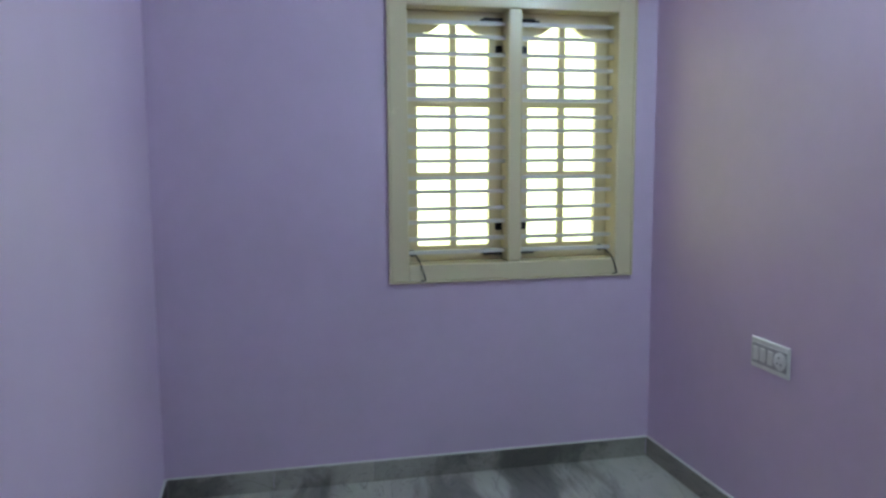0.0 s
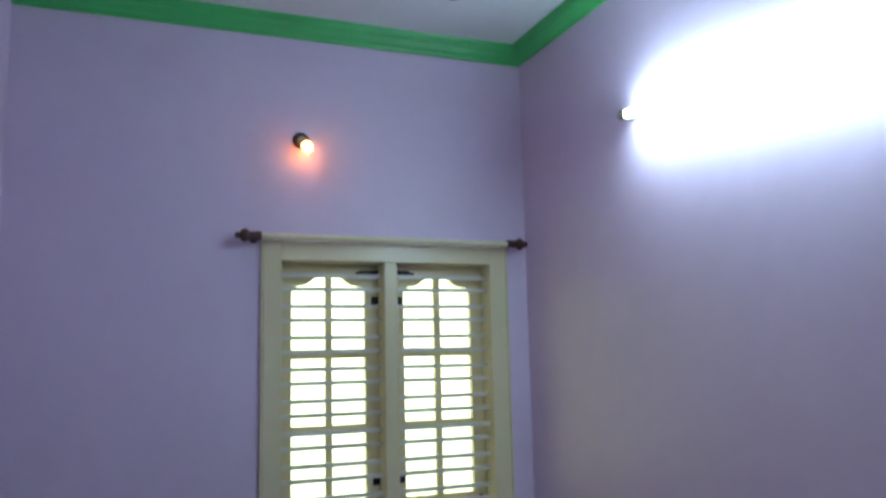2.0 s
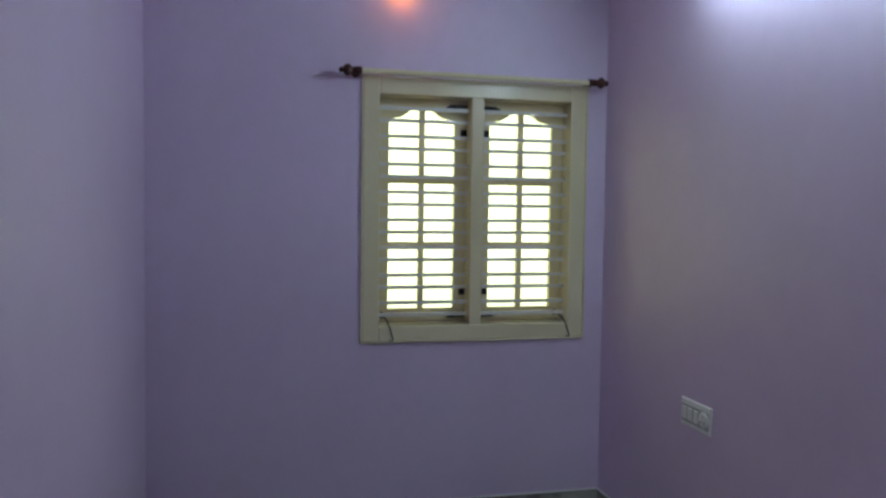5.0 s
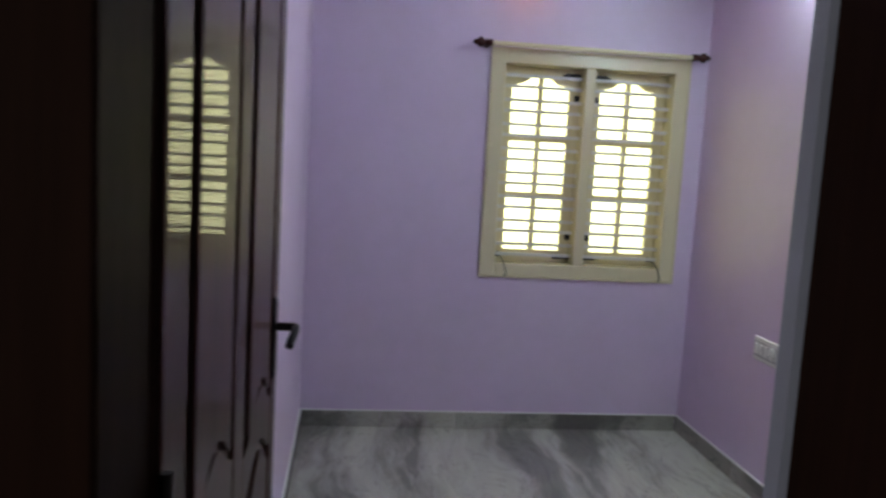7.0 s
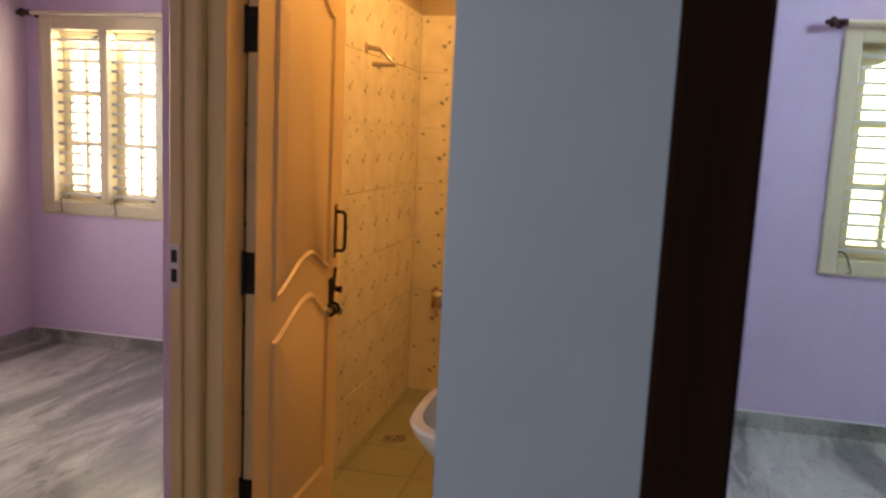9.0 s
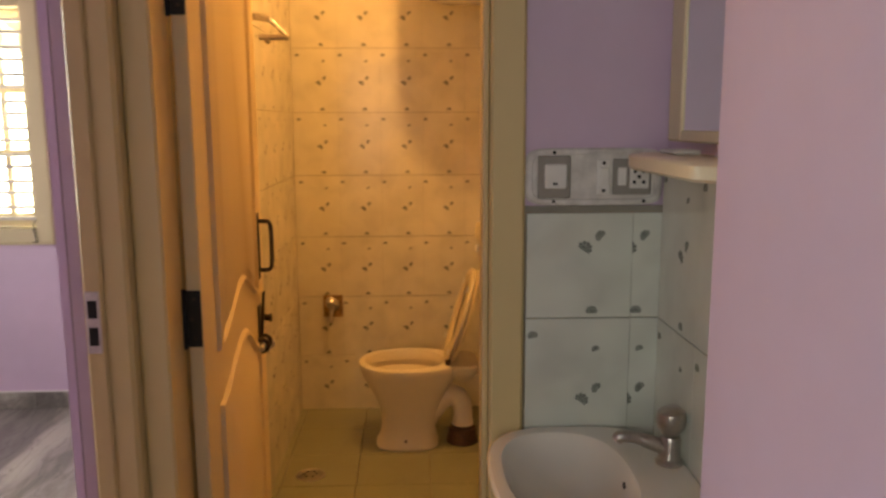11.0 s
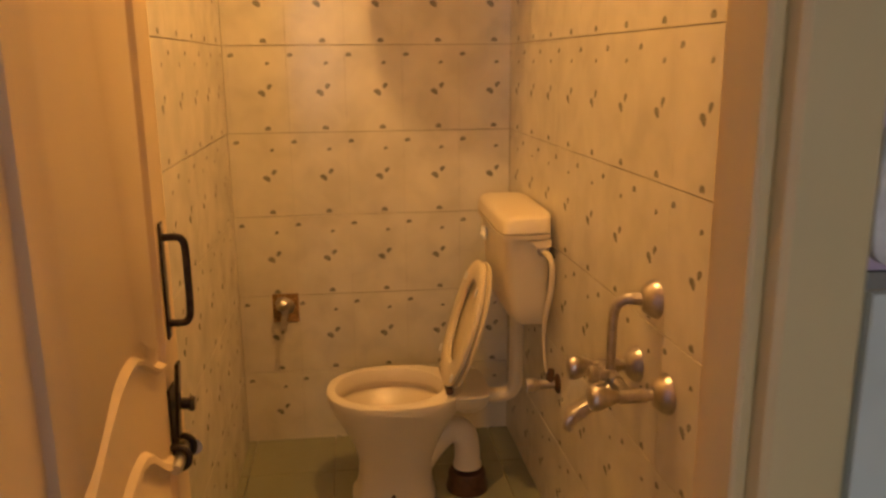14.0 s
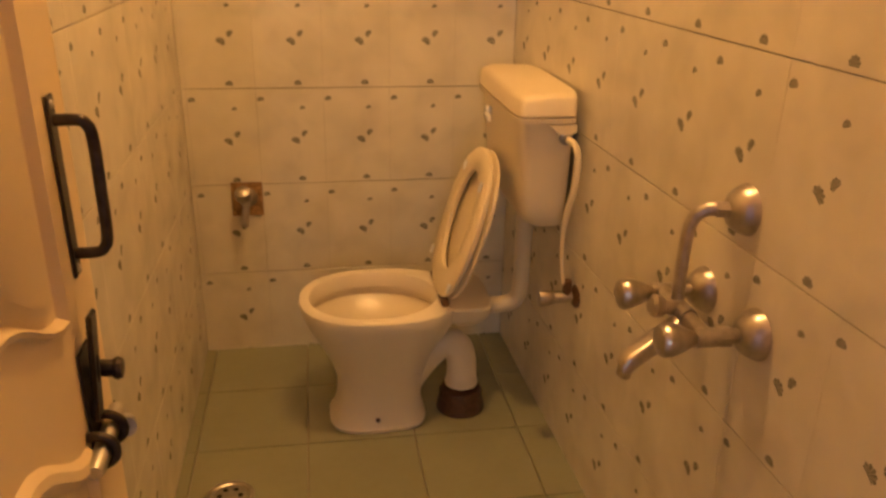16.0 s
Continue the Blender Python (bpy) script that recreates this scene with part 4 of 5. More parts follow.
UP = pose(-0.490, 0, 0.396, 0, 107.5, 0)
bm = seat_ring(0.020, False)
bmesh.ops.transform(bm, matrix=UP, verts=bm.verts)
seat = part("seat", bm, IVORY_PL, wc, "ivory plastic seat ring, raised", smooth=True)
bm = seat_ring(0.014, True)
bmesh.ops.transform(bm, matrix=UP @ Matrix.Translation((0, 0, 0.024)), verts=bm.verts)
part("lid", bm, IVORY_PL, wc, "ivory plastic lid, raised", smooth=True)
for yy in (-0.075, 0.075):
    part("seat_hinge", pipe([(-0.472, yy - 0.03, 0.402), (-0.472, yy + 0.03, 0.402)], 0.012, 12), RUBBER, wc, smooth=True)
for dx, dy in ((-0.07, -0.142), (-0.07, 0.142), (-0.35, -0.105), (-0.35, 0.105)):
    bm = box(dx - 0.014, dx + 0.014, dy - 0.007, dy + 0.007, -0.008, -0.0005, bevel=0.003)
    bmesh.ops.transform(bm, matrix=UP, verts=bm.verts)
    part("seat_buffer", bm, SWITCH_WHITE, seat)

# cistern on the side wall
cis = thing("cistern", Matrix.Translation((0, -0.342, 0)), "ivory plastic flushing cistern hung on the tiled wall", "cistern")


def cis_ring(z, x0, y0, x1=-0.172, p=6):
    return super_ring((x0 + x1) / 2, 0, z, (x1 - x0) / 2, y0, 40, p)


part("tank", add_rings(bmesh.new(), [cis_ring(z, x, y, p=pp) for z, x, y, pp in ((0.606, -0.250, 0.172, 5), (0.609, -0.264, 0.188, 5), (0.622, -0.284, 0.204, 5), (0.650, -0.300, 0.214, 6), (0.70, -0.307, 0.220, 6), (0.86, -0.318, 0.228, 7), (0.893, -0.320, 0.232, 7))]), IVORY_PL, cis, smooth=True)
part("tank_rim", add_rings(bmesh.new(), [cis_ring(z, x, y, p=8) for z, x, y in ((0.889, -0.322, 0.234), (0.891, -0.331, 0.244), (0.903, -0.332, 0.245), (0.906, -0.324, 0.236))]), IVORY_PL, cis, smooth=True)
part("tank_lid", add_rings(bmesh.new(), [cis_ring(z, x, y, p=8) for z, x, y in ((0.9065, -0.328, 0.241), (0.909, -0.332, 0.246), (0.940, -0.328, 0.242), (0.951, -0.322, 0.236), (0.957, -0.309, 0.222), (0.959, -0.28, 0.19))]), IVORY_PL, cis, smooth=True)
lev = bmesh.new()
add_box(lev, -0.336, -0.316, 0.075, 0.105, 0.838, 0.866, bevel=0.005)
add_box(lev, -0.340, -0.328, 0.030, 0.092, 0.832, 0.850, bevel=0.004)
part("flush_lever", lev, SWITCH_WHITE, cis, "white flush lever", smooth=True)
part("inlet_nut", lathe(((0.0, 0), (0.016, 0), (0.016, 0.018), (0.011, 0.02), (0.011, 0.034), (0.0, 0.034)), 8, axis_pose((-0.205, -0.222, 0.853), (0, -1, 0))), CHROME, cis)
part("inlet_bracket", add_prism(bmesh.new(), ((-0.250, 0.887), (-0.180, 0.887), (-0.180, 0.868), (-0.205, 0.858), (-0.226, 0.866)), -0.243, -0.226, "xz", 0.002), IVORY_PL, cis)
part("hose", pipe(curve_points([(-0.205, -0.250, 0.853), (-0.196, -0.282, 0.846), (-0.190, -0.294, 0.81), (-0.192, -0.290, 0.74), (-0.202, -0.278, 0.67), (-0.206, -0.272, 0.60), (-0.202, -0.275, 0.53), (-0.196, -0.280, 0.486)], 7), [0.0088] * 28 + [0.0088 - 0.0006 * k for k in range(7)] + [0.0048] * 15, 12), IVORY_PL, cis, "ivory plastic inlet hose", smooth=True)

FLANGE = ((0.0, 0), (0.040, 0.0), (0.042, 0.003), (0.0405, 0.010), (0.036, 0.021), (0.028, 0.032), (0.019, 0.039), (0.015, 0.040), (0.0, 0.040))
KNOB = ((0.0, 0), (0.012, 0.0), (0.013, 0.008), (0.018, 0.020), (0.024, 0.036), (0.0275, 0.050), (0.0275, 0.060), (0.023, 0.068), (0.013, 0.072), (0.0, 0.073))


def wall_x(y):
    return -0.177 + (0.078 - y) * 0.0263


# angle valve under the cistern
av = thing("angle_valve", Matrix.Translation((wall_x(-0.62), -0.62, 0.448)), "worn chrome angle valve on the tiled wall", "valve")
part("flange", lathe(((0.0, -0.002), (0.030, -0.002), (0.030, 0.004), (0.014, 0.014), (0.0, 0.014)), 24, axis_pose((0, 0, 0), (-1, 0, 0))), RUBBER, av, smooth=True)
part("body", pipe([(-0.008, 0, 0), (-0.060, 0, 0)], 0.015, 14), CHROME, av, smooth=True)
part("knob", lathe(((0.0, 0), (0.013, 0.0), (0.019, 0.008), (0.0225, 0.030), (0.021, 0.040), (0.0, 0.043)), 10, axis_pose((-0.060, 0, 0), (-1, 0, 0))), CHROME, av, smooth=True)
part("outlet", pipe([(-0.026, 0, 0.0), (-0.026, 0.0, 0.046)], 0.012, 12), RUBBER, av, "dark corroded outlet nut", smooth=True)

# mixer tap: two legs, cross body, knobs, spout, bend pipe to its own flange
mix = thing("mixer_tap", Matrix.Translation((wall_x(-1.29), -1.300, 0.744)) @ Matrix.Diagonal((0.88, 1, 1, 1)), "chrome wall mixer tap with two knobs and a bend pipe", "tap")
for yy in (-0.078, 0.088):
    part("flange", lathe(FLANGE, 30, axis_pose((0.004, yy, 0), (-1, 0, 0))), CHROME, mix, smooth=True)
    bm = pipe([(-0.030, yy, 0), (-0.055, yy, 0)], 0.012, 14)
    pipe([(-0.050, yy, 0), (-0.072, yy, 0)], 0.0165, 6, bm)
    pipe([(-0.072, yy, 0), (-0.115, yy, 0)], 0.0155, 16, bm)
    part("leg", bm, CHROME, mix, smooth=True)
    part("knob", lathe(KNOB, 10, axis_pose((-0.113, yy, 0), (-1, 0, 0))), CHROME, mix, smooth=True)
bm = pipe([(-0.094, -0.078, 0), (-0.094, 0.088, 0)], 0.0155, 16)
pipe([(-0.094, -0.02, 0), (-0.094, 0.03, 0)], 0.019, 18, bm)
part("cross_body", bm, CHROME, mix, smooth=True)
part("diverter", lathe(((0.0, 0), (0.012, 0), (0.012, 0.03), (0.018, 0.034), (0.0195, 0.05), (0.014, 0.056), (0.0, 0.057)), 16, axis_pose((-0.10, 0.012, 0.006), (-1, 0, 0.15))), CHROME, mix, smooth=True)
# flat-topped spout falling from the body to a turned-down mouth
rings = []
for x, y, z, hw, hh in ((-0.098, -0.004, -0.010, 0.015, 0.015), (-0.120, -0.010, -0.022, 0.019, 0.016), (-0.160, -0.019, -0.039, 0.019, 0.0145), (-0.202, -0.029, -0.057, 0.019, 0.0145), (-0.217, -0.032, -0.066, 0.0185, 0.015), (-0.224, -0.033, -0.074, 0.015, 0.011)):
    rings.append([(x - 0.35 * q[1], y + q[0], z + q[1]) for q in super_ring(0, 0, 0, hw, hh, 20, 3.2)])
part("spout", add_rings(bmesh.new(), rings), CHROME, mix, smooth=True)
part("spout_mouth", lathe(((0.0, 0), (0.014, 0.0), (0.0145, 0.016), (0.012, 0.020), (0.0, 0.018)), 18, axis_pose((-0.212, -0.031, -0.068), (-0.25, 0, -1))), CHROME, mix, smooth=True)
part("bend_pipe", pipe(curve_points([(-0.094, 0.028, 0.015), (-0.094, 0.030, 0.060), (-0.092, 0.030, 0.130), (-0.084, 0.027, 0.160), (-0.066, 0.019, 0.174), (-0.036, 0.009, 0.176)], 7), 0.0115, 14), CHROME, mix, smooth=True)
bm = pipe([(-0.030, 0.008, 0.176), (-0.056, 0.014, 0.176)], 0.0145, 6)
part("bend_nut", bm, CHROME, mix)
part("bend_flange", lathe(FLANGE, 30, axis_pose((0.004, 0.006, 0.176), (-1, 0, 0))), CHROME, mix, smooth=True)

# small tap on the back wall
bt = thing("wall_tap", Matrix.Translation((-1.022, 0.077, 0.505)) @ Matrix.Diagonal((1.3, 1.3, 1.3, 1)), "small worn chrome tap on the tiled back wall", "tap")
part("surround", box(-0.038, 0.036, -0.0035, -0.0005, -0.040, 0.045, bevel=0.001), plain("brown_stained_cement", (0.33, 0.20, 0.10), 0.8, 0, 0.3, 90), bt, "brown stained patch of cement")
part("flange", lathe(((0.0, 0), (0.024, 0), (0.024, 0.004), (0.014, 0.012), (0.0, 0.012)), 22, axis_pose((0, -0.003, 0.008), (0, -1, 0))), CHROME, bt, smooth=True)
bm = pipe([(0, -0.012, 0.008), (0, -0.055, 0.008)], 0.011, 14)
pipe(curve_points([(0, -0.040, 0.004), (-0.004, -0.052, -0.022), (-0.006, -0.056, -0.048)], 4), 0.009, 12, bm)
part("body", bm, CHROME, bt, smooth=True)
part("knob", lathe(((0.0, 0), (0.010, 0.0), (0.018, 0.007), (0.021, 0.022), (0.018, 0.032), (0.010, 0.037), (0.0, 0.038)), 10, axis_pose((-0.004, -0.034, 0.010), (-0.1, -0.6, 1))), CHROME, bt, smooth=True)

# chrome arm on the side wall behind the door
arm = thing("shower_arm", Matrix.Translation((-1.192, -0.875, 1.752)), "chrome shower arm bracket on the tiled side wall", "shower arm")
part("flange", lathe(((0.0, 0), (0.022, 0), (0.022, 0.004), (0.012, 0.010), (0.0, 0.010)), 22, axis_pose((0, 0, 0.036), (1, 0, 0))), CHROME, arm, smooth=True)
part("upper_bar", pipe([(0.006, 0, 0.037), (0.072, 0, 0.026)], 0.0115, 16), CHROME, arm, smooth=True)
part("link", pipe([(0.066, 0, 0.028), (0.128, 0.005, -0.034)], 0.0075, 14), CHROME, arm, smooth=True)
part("lower_bar", pipe([(0.134, 0.006, -0.036), (0.030, 0.004, -0.036)], 0.0105, 16), CHROME, arm, smooth=True)
part("knob", lathe(((0.0, 0), (0.010, 0.0), (0.012, 0.012), (0.0, 0.02)), 14, axis_pose((0.06, 0.004, -0.040), (0, 0, -1))), CHROME, arm, smooth=True)

# water heater high on the side wall, over the mixer
wh = thing("water_heater", Matrix.Translation((-0.396, -0.36, 1.905)), "white upright water heater on the tiled wall", "water heater")
part("tank", lathe(((0.0, 0.0), (0.10, 0.006), (0.165, 0.028), (0.204, 0.075), (0.212, 0.12), (0.212, 0.56), (0.19, 0.61), (0.14, 0.66), (0.0, 0.67)), 40), WHITE_CER, wh, smooth=True)
for dy in (-0.05, 0.05):
    bm = pipe([(0.14, dy, 0.02), (0.14, dy, -0.045)], 0.010, 12)
    pipe([(0.14, dy, -0.010), (0.14, dy, -0.035)], 0.015, 6, bm)
    part("pipe_stub", bm, CHROME, wh, smooth=True)
part("feed_pipe", pipe(curve_points([(0.14, -0.05, -0.045), (0.147, -0.05, -0.058), (0.17, -0.05, -0.062), (0.230, -0.05, -0.062)], 5), 0.0085, 12), CHROME, wh, smooth=True)
part("feed_pipe", pipe(curve_points([(0.14, 0.05, -0.045), (0.147, 0.05, -0.056), (0.17, 0.05, -0.060), (0.226, 0.05, -0.060)], 5), 0.0085, 12), CHROME, wh, smooth=True)

# warm bulb in a holder under the ceiling
bb = thing("bathroom_bulb", Matrix.Translation((-0.50, -0.98, CEIL - 0.001)) @ pose(0, 0, 0, 180, 0, 0), "lit warm bulb hanging in a holder from the ceiling", "pendant lamp")
part("rose", lathe(((0.0, 0), (0.04, 0.0), (0.04, 0.012), (0.02, 0.02), (0.0, 0.02)), 20), SWITCH_WHITE, bb, smooth=True)
part("cord", pipe([(0, 0, 0.02), (0, 0, 0.213)], 0.0035, 8), SWITCH_WHITE, bb)
part("holder", lathe(((0.0, 0.213), (0.018, 0.213), (0.020, 0.253), (0.0, 0.258)), 20), plain("black_bakelite", (0.03, 0.03, 0.03), 0.35), bb, smooth=True)
part("bulb", lathe(((0.0, 0.255), (0.012, 0.255), (0.014, 0.268), (0.028, 0.298), (0.030, 0.313), (0.022, 0.335), (0.0, 0.343)), 24), BATH_BULB, bb, "glowing glass bulb", smooth=True)

# floor drain
dr = thing("floor_drain", Matrix.Translation((-1.055, -0.695, BF)), "round chrome floor drain in the green tiles", "drain")
part("rim", lathe(((0.045, 0.0005), (0.062, 0.0005), (0.061, 0.004), (0.050, 0.006), (0.045, 0.003), (0.045, 0.0005)), 32), CHROME, dr, smooth=True)
part("grate", lathe(((0.0, 0.001), (0.044, 0.001), (0.044, 0.003), (0.030, 0.005), (0.0, 0.006)), 32), STEEL, dr, smooth=True)
for k in range(6):
    a = 2 * math.pi * k / 6
    part("grate_hole", lathe(((0.0, 0), (0.007, 0), (0.007, 0.0007), (0.0, 0.0007)), 10, Matrix.Translation((0.026 * math.cos(a), 0.026 * math.sin(a), 0.0055))), HOLE_SHADE_SCREW, dr)

# ---- wash basin corner ----
basin = thing("wash_basin", Matrix.Translation((-0.142, -2.525, 0.816)), "white ceramic wash basin on the tiled alcove wall", "wash basin")
bm = bmesh.new()


def bs(z, x0, x1, ry, p):
    return super_ring((x0 + x1) / 2, 0, z, (x1 - x0) / 2, ry, 44, p)


add_rings(bm, [bs(-0.16, -0.22, -0.09, 0.06, 2.2), bs(-0.12, -0.27, -0.05, 0.10, 2.3), bs(-0.06, -0.325, -0.015, 0.165, 2.6), bs(-0.015, -0.345, -0.006, 0.197, 3.0), bs(0.0, -0.350, -0.004, 0.203, 3.0), bs(0.006, -0.345, -0.006, 0.199, 3.0), bs(0.006, -0.325, -0.105, 0.172, 2.6), bs(-0.004, -0.318, -0.112, 0.164, 2.6), bs(-0.05, -0.295, -0.120, 0.135, 2.4), bs(-0.10, -0.25, -0.135, 0.08, 2.2), bs(-0.12, -0.215, -0.165, 0.03, 2.0)])
part("bowl", bm, WHITE_CER, basin, smooth=True)
part("waste", lathe(((0.0, 0.0), (0.019, 0.0), (0.021, 0.002), (0.0, 0.003)), 20, Matrix.Translation((-0.19, 0, -0.1195))), CHROME, basin, smooth=True)
part("overflow_hole", lathe(((0.0, 0), (0.011, 0), (0.011, 0.0015), (0.0, 0.0015)), 16, axis_pose((-0.113, 0.0, -0.018), (-1, 0, 0.25)) @ Matrix.Diagonal((1, 1.0, 1, 1))), HOLE_SHADE_SCREW, basin)
part("pedestal", add_rings(bmesh.new(), [super_ring(-0.15, 0, z, rx, ry, 32, 2.6) for z, rx, ry in ((-0.815, 0.10, 0.10), (-0.78, 0.10, 0.10), (-0.5, 0.075, 0.075), (-0.25, 0.075, 0.075), (-0.155, 0.09, 0.09))]), WHITE_CER, basin, smooth=True)
tap = thing("basin_tap", Matrix.Translation((-0.172, -2.500, 0.822)), "chrome pillar tap on the wash basin ledge", "tap")
part("body", lathe(((0.0, 0), (0.024, 0.0), (0.025, 0.004), (0.019, 0.010), (0.017, 0.030), (0.019, 0.042), (0.016, 0.050), (0.0, 0.051)), 24), CHROME, tap, smooth=True)
part("spout", pipe(curve_points([(0.0, 0, 0.024), (-0.03, 0.003, 0.036), (-0.06, 0.006, 0.046), (-0.085, 0.008, 0.048), (-0.092, 0.009, 0.040)], 5), [0.013] * 8 + [0.011] * 10 + [0.010] * 3, 16), CHROME, tap, smooth=True)
part("knob", lathe(((0.0, 0.050), (0.012, 0.050), (0.014, 0.054), (0.024, 0.066), (0.027, 0.082), (0.025, 0.094), (0.016, 0.101), (0.0, 0.102)), 10), CHROME, tap, smooth=True)

# mirror with cream frame, and the shelf below it
mir = thing("mirror", Matrix.Translation((-0.134, -2.60, 1.38)), "cream framed wall mirror over the wash basin", "mirror")
bm = bmesh.new()
add_box(bm, -0.022, -0.0005, 0.165, 0.232, 0.0, 0.62, bevel=0.003)
add_box(bm, -0.022, -0.0005, -0.205, -0.140, 0.0, 0.62, bevel=0.003)
add_box(bm, -0.022, -0.0005, -0.140, 0.165, 0.0, 0.020, bevel=0.003)
add_box(bm, -0.022, -0.0005, -0.140, 0.165, 0.56, 0.62, bevel=0.003)
part("mirror_frame", bm, CREAM, mir)
part("mirror_glass", box(-0.018, -0.004, -0.140, 0.165, 0.02, 0.56), MIRROR, mir)
shelf = thing("shelf", Matrix.Translation((-0.134, -2.57, 1.335)), "cream plastic shelf with rounded corners under the mirror", "shelf")
bm = bmesh.new()


def shelf_outline(d):
    pts = [(-0.0005, 0.185 - d), (-0.0005, -0.235 + d)]
    for k in range(0, 7):
        a = math.radians(90 * k / 6)
        pts.append((-0.075 + d - 0.045 * math.sin(a), -0.185 + d - 0.05 * math.cos(a)))
    for k in range(0, 9):
        a = math.radians(90 * k / 8)
        pts.append((-0.035 + d - 0.085 * math.cos(a), 0.085 - d + 0.10 * math.sin(a)))
    return pts


add_rings(bm, [[(x, y, z) for x, y in shelf_outline(d)] for d, z in ((0.006, 0.0), (0.0, 0.005), (0.0, 0.022), (0.004, 0.026))])
part("tray", bm, IVORY_PL, shelf, smooth=True)
part("soap_dish_lip", box(-0.060, -0.012, 0.055, 0.130, 0.0262, 0.0335, bevel=0.003), SWITCH_WHITE, shelf)

# switch panel beside the bathroom door
pn = thing("switch_board", Matrix.Translation((-0.275, -2.3025, 1.312)), "white switch panel with grey modules above the alcove tiles", "switch board")
bm = bmesh.new()
add_rings(bm, [[(x, y, z) for x, _, z in [(p[0], 0, p[1]) for p in o]] for o, y in (([(q[0], q[1]) for q in super_ring(0, 0, 0, 0.130, 0.054, 40, 7)], 0.0), ([(q[0], q[1]) for q in super_ring(0, 0, 0, 0.130, 0.054, 40, 7)], -0.010), ([(q[0], q[1]) for q in super_ring(0, 0, 0, 0.126, 0.050, 40, 7)], -0.013), ([(q[0], q[1]) for q in super_ring(0, 0, 0, 0.119, 0.044, 40, 7)], -0.013), ([(q[0], q[1]) for q in super_ring(0, 0, 0, 0.117, 0.042, 40, 7)], -0.010))])
part("panel", bm, plain("aged_white_panel", (0.72, 0.70, 0.67), 0.4, 0, 0.12, 30), pn)
part("module", box(-0.108, -0.046, -0.0165, -0.0103, -0.040, 0.040, bevel=0.002), SWITCH_GREY, pn)
part("big_switch", box(-0.096, -0.054, -0.023, -0.0168, -0.021, 0.025, bevel=0.003), SWITCH_WHITE, pn, "white rocker switch")
part("switch_mark", box(-0.081, -0.071, -0.0236, -0.0231, -0.014, -0.010), HOLE_SHADE_SCREW, pn)
part("module", box(0.004, 0.030, -0.0145, -0.0103, -0.033, 0.033, bevel=0.002), SWITCH_WHITE, pn)
part("switch", box(0.008, 0.026, -0.0195, -0.0147, -0.018, 0.018, bevel=0.002), SWITCH_WHITE, pn)
for zz in (-0.026, 0.026):
    part("screw", lathe(((0.0, 0), (0.0035, 0), (0.0035, 0.001), (0.0, 0.001)), 10, axis_pose((0.017, -0.0147, zz), (0, -1, 0))), HOLE_SHADE_SCREW, pn)
part("module", box(0.034, 0.108, -0.0145, -0.0103, -0.034, 0.034, bevel=0.002), SWITCH_GREY, pn)
part("switch", box(0.043, 0.060, -0.0195, -0.0147, -0.016, 0.018, bevel=0.002), SWITCH_WHITE, pn)
part("socket", box(0.066, 0.102, -0.0165, -0.0147, -0.022, 0.022, bevel=0.002), SWITCH_WHITE, pn)
for dx, dz in ((0.076, 0.010), (0.092, 0.010), (0.075, -0.010), (0.093, -0.010), (0.084, 0.0)):
    part("socket_hole", lathe(((0.0, 0), (0.0035, 0), (0.0035, 0.0008), (0.0, 0.0008)), 10, axis_pose((dx, -0.0166, dz), (0, -1, 0))), HOLE_SHADE_SCREW, pn)
for dx, dz in ((-0.077, 0.046), (-0.077, -0.046), (0.095, -0.046)):
    part("screw", lathe(((0.0, 0), (0.0035, 0), (0.0035, 0.0012), (0.0, 0.0012)), 10, axis_pose((dx, -0.0128, dz), (0, -1, 0))), HOLE_SHADE_SCREW, pn)
setting("trim", box(-0.405, -0.135, -2.3075, -2.3025, 1.245, 1.257), CEMENT, "rough cement edge above the alcove tiles", "trim")


# ---- tiles ----
def tile_mesh(name, w, z0, z1, mat, x0=0.0, g=0.0010, t=0.009):
    """A tile in its own axes, front at y=0, with softly bevelled edges."""
    a, b, c, d = x0 + 0.0001, w - 0.0001, z0 + g, z1 - g
    e = 0.0008
    me = bpy.data.meshes.new(name)
    vs = [(a, e, c), (b, e, c), (b, e, d), (a, e, d), (a + 0.0003, 0, c + e), (b - 0.0003, 0, c + e), (b - 0.0003, 0, d - e), (a + 0.0003, 0, d - e), (a, t, c), (b, t, c), (b, t, d), (a, t, d)]
    fs = [(4, 5, 6, 7)] + [(i, (i + 1) % 4, 4 + (i + 1) % 4, 4 + i) for i in range(4)] + [(8 + i, 8 + (i + 1) % 4, (i + 1) % 4, i) for i in range(4)]
    me.from_pydata(vs, [], fs)
    me.materials.append(mat)
    return me


def tile_wall(parent, mat, origin, rz, c0, c1, lo, hi, rows, top=None):
    """Rows of tiles from lo to hi along the wall's own x; c0 and c1 are the first and last column."""
    cache = {}
    rnd = random.Random(7)
    base = Matrix.Translation(origin) @ Matrix.Rotation(radians(rz), 4, "Z")
    for c in range(c0, c1 + 1):
        x = c * TW
        a, b = max(0.0, lo - x), min(TW, hi - x)
        if b - a < 0.012:
            continue
        for r, z in enumerate(rows):
            zt = TH if top is None else min(TH, top - z)
            key = (round(a, 4), round(b, 4), round(zt, 4))
            if key not in cache:
                cache[key] = tile_mesh("tile", b, 0.0, zt, mat, a)
            ob = new("tile", cache[key])
            ob.parent = parent
            ob.matrix_local = base @ Matrix.Translation((x, rnd.uniform(-0.0002, 0.0002), z)) @ pose(0, 0, 0, rnd.uniform(-0.1, 0.1), 0, rnd.uniform(-0.06, 0.06))


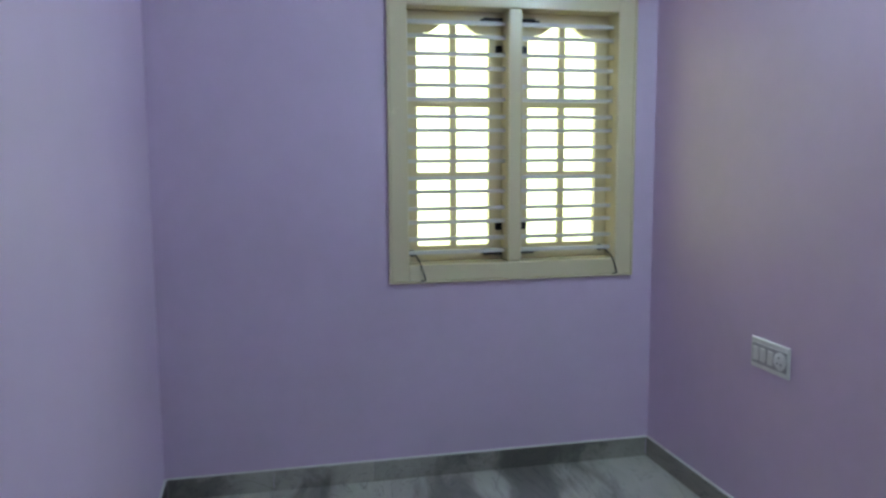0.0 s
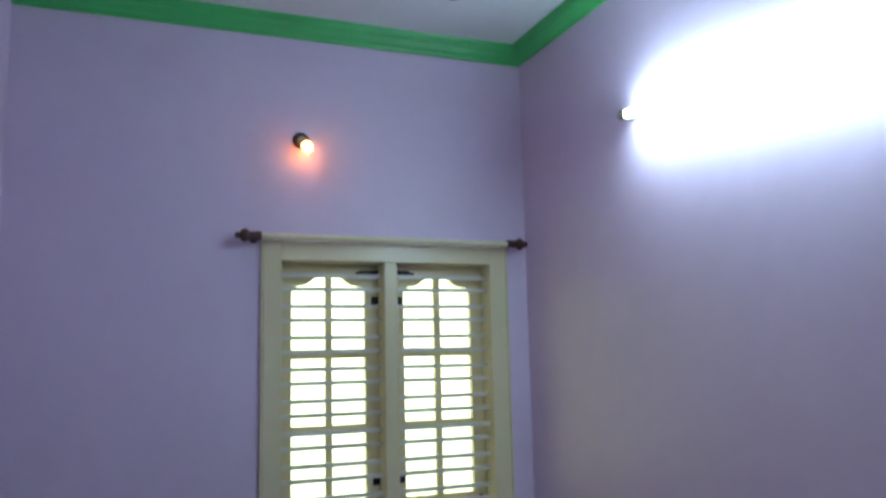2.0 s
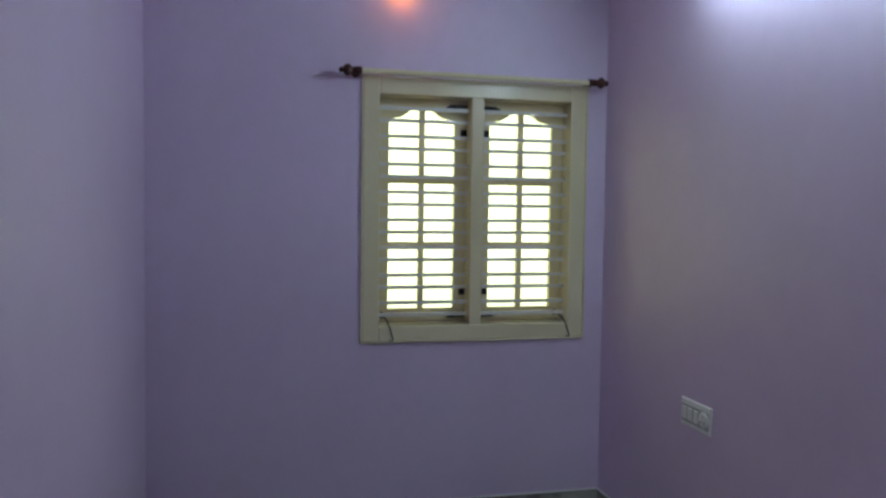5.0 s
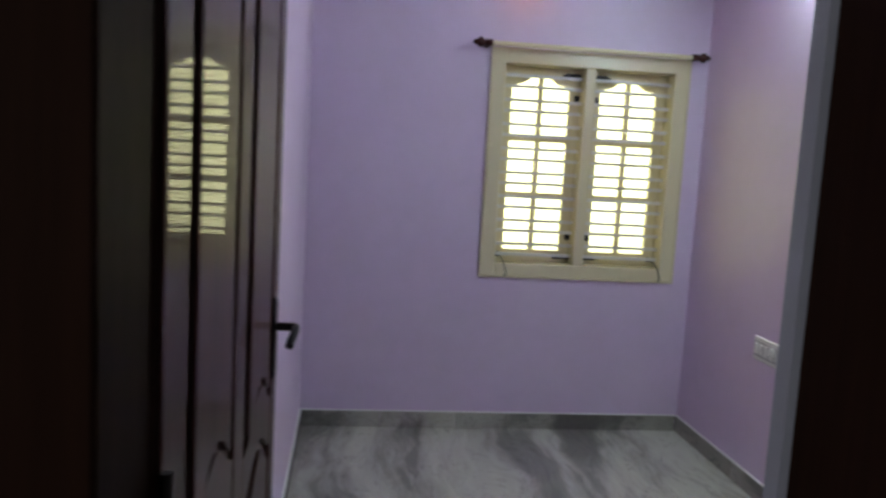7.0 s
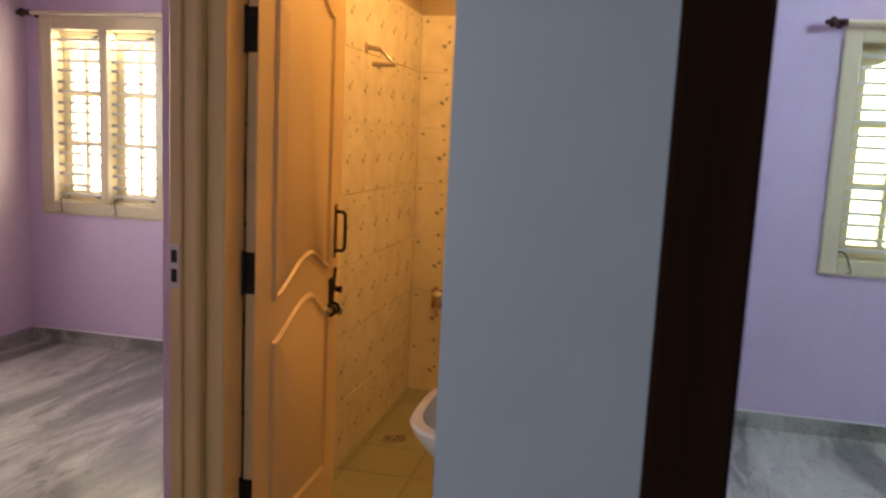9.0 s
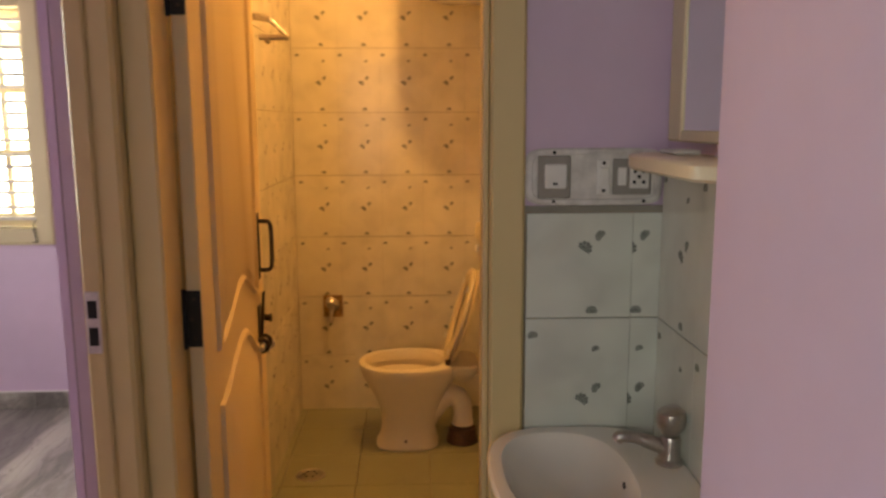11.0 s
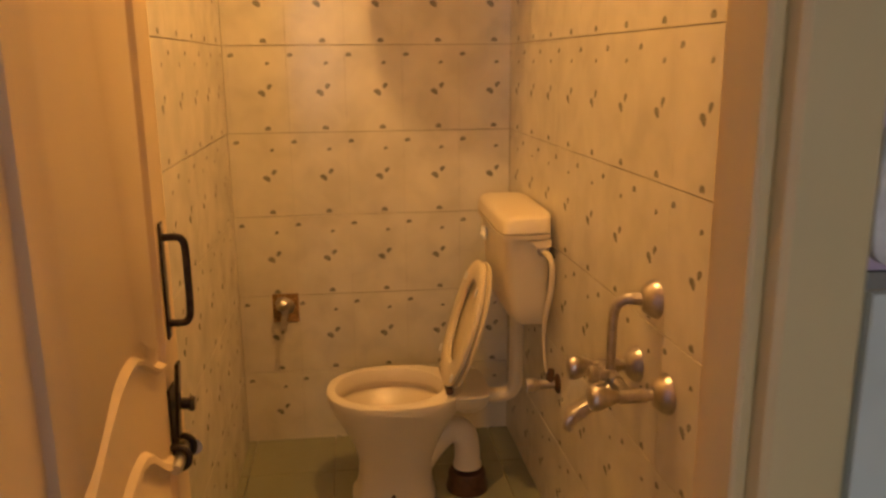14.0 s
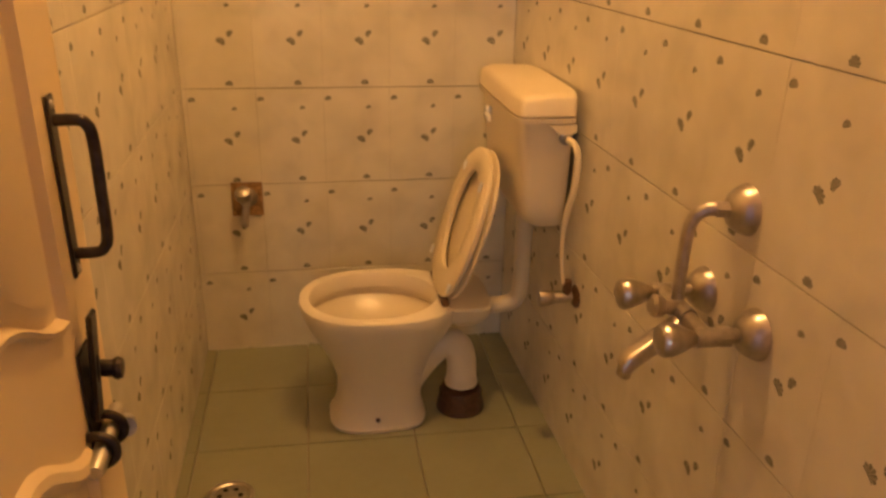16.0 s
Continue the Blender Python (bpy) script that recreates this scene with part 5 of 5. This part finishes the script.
ROWS = [-0.05 + TH * k for k in range(7)]
tile_wall(wall_bath_back, TILE, (-0.975, 0.0785, 0), 0, -2, 5, -0.217, 0.798, ROWS)
tile_wall(wall_bath_right, TILE, (wall_x(-1.338), -1.338, 0), -88.5, -7, 4, -1.416, 0.88, ROWS)
tile_wall(wall_bath_left, TILE, (-1.1925, -2.0, 0), 90, -2, 10, -0.2, 2.078, ROWS)
alc = [0.434, 0.7365, 1.039]
wall_alc_back = setting("wall_alcove_tiled", box(-0.405, -0.135, -2.3075, -2.3022, 0.0, 1.245), GROUT, "pale shell printed tiles behind the wash basin")
tile_wall(wall_alc_back, TILE_PALE, (-0.402, -2.316, 0), 0, 0, 0, 0.0, TW, [0.1315] + alc, 1.2445)
tile_wall(wall_alc_back, TILE_PALE, (-0.316, -2.316, 0), 0, 0, 0, 0.118, 0.1765, [0.1315] + alc, 1.2445)
wall_alc_side = setting("wall_alcove_tiled_side", box(-0.1355, -0.1342, -2.824, -2.308, 0.0, 1.34), GROUT, "pale shell printed tiles under the shelf")
tile_wall(wall_alc_side, TILE_PALE, (-0.1445, -2.523, 0), -90, -1, 1, -0.205, 0.30, [0.1315] + alc, 1.335)


def floor_tiles():
    rnd = random.Random(3)
    me = {}
    S = 0.302
    for i in range(-1, 4):
        for j in range(-6, 3):
            x, y = -1.161 + i * S, -0.495 + j * S
            x0, x1, y0, y1 = max(x, -1.200), min(x + S, -0.108), max(y, -2.205), min(y + S, 0.085)
            if x1 - x0 < 0.02 or y1 - y0 < 0.02:
                continue
            key = (round(x1 - x0, 4), round(y1 - y0, 4))
            if key not in me:
                g, e = 0.0018, 0.0015
                w, d = key
                vs = [(g, g, 0.006), (w - g, g, 0.006), (w - g, d - g, 0.006), (g, d - g, 0.006), (g + e, g + e, 0.008), (w - g - e, g + e, 0.008), (w - g - e, d - g - e, 0.008), (g + e, d - g - e, 0.008), (g, g, 0), (w - g, g, 0), (w - g, d - g, 0), (g, d - g, 0)]
                fs = [(4, 5, 6, 7)] + [(k, (k + 1) % 4, 4 + (k + 1) % 4, 4 + k) for k in range(4)] + [(8 + k, 8 + (k + 1) % 4, (k + 1) % 4, k) for k in range(4)]
                m = bpy.data.meshes.new("floor_tile")
                m.from_pydata(vs, [], fs)
                m.materials.append(FLOOR_TILE)
                me[key] = m
            ob = new("floor_tile", me[key])
            ob.parent = floor_bath
            ob.matrix_local = Matrix.Translation((x0, y0, BF - 0.008)) @ pose(0, 0, 0, rnd.uniform(-0.1, 0.1), rnd.uniform(-0.1, 0.1), 0)


floor_tiles()
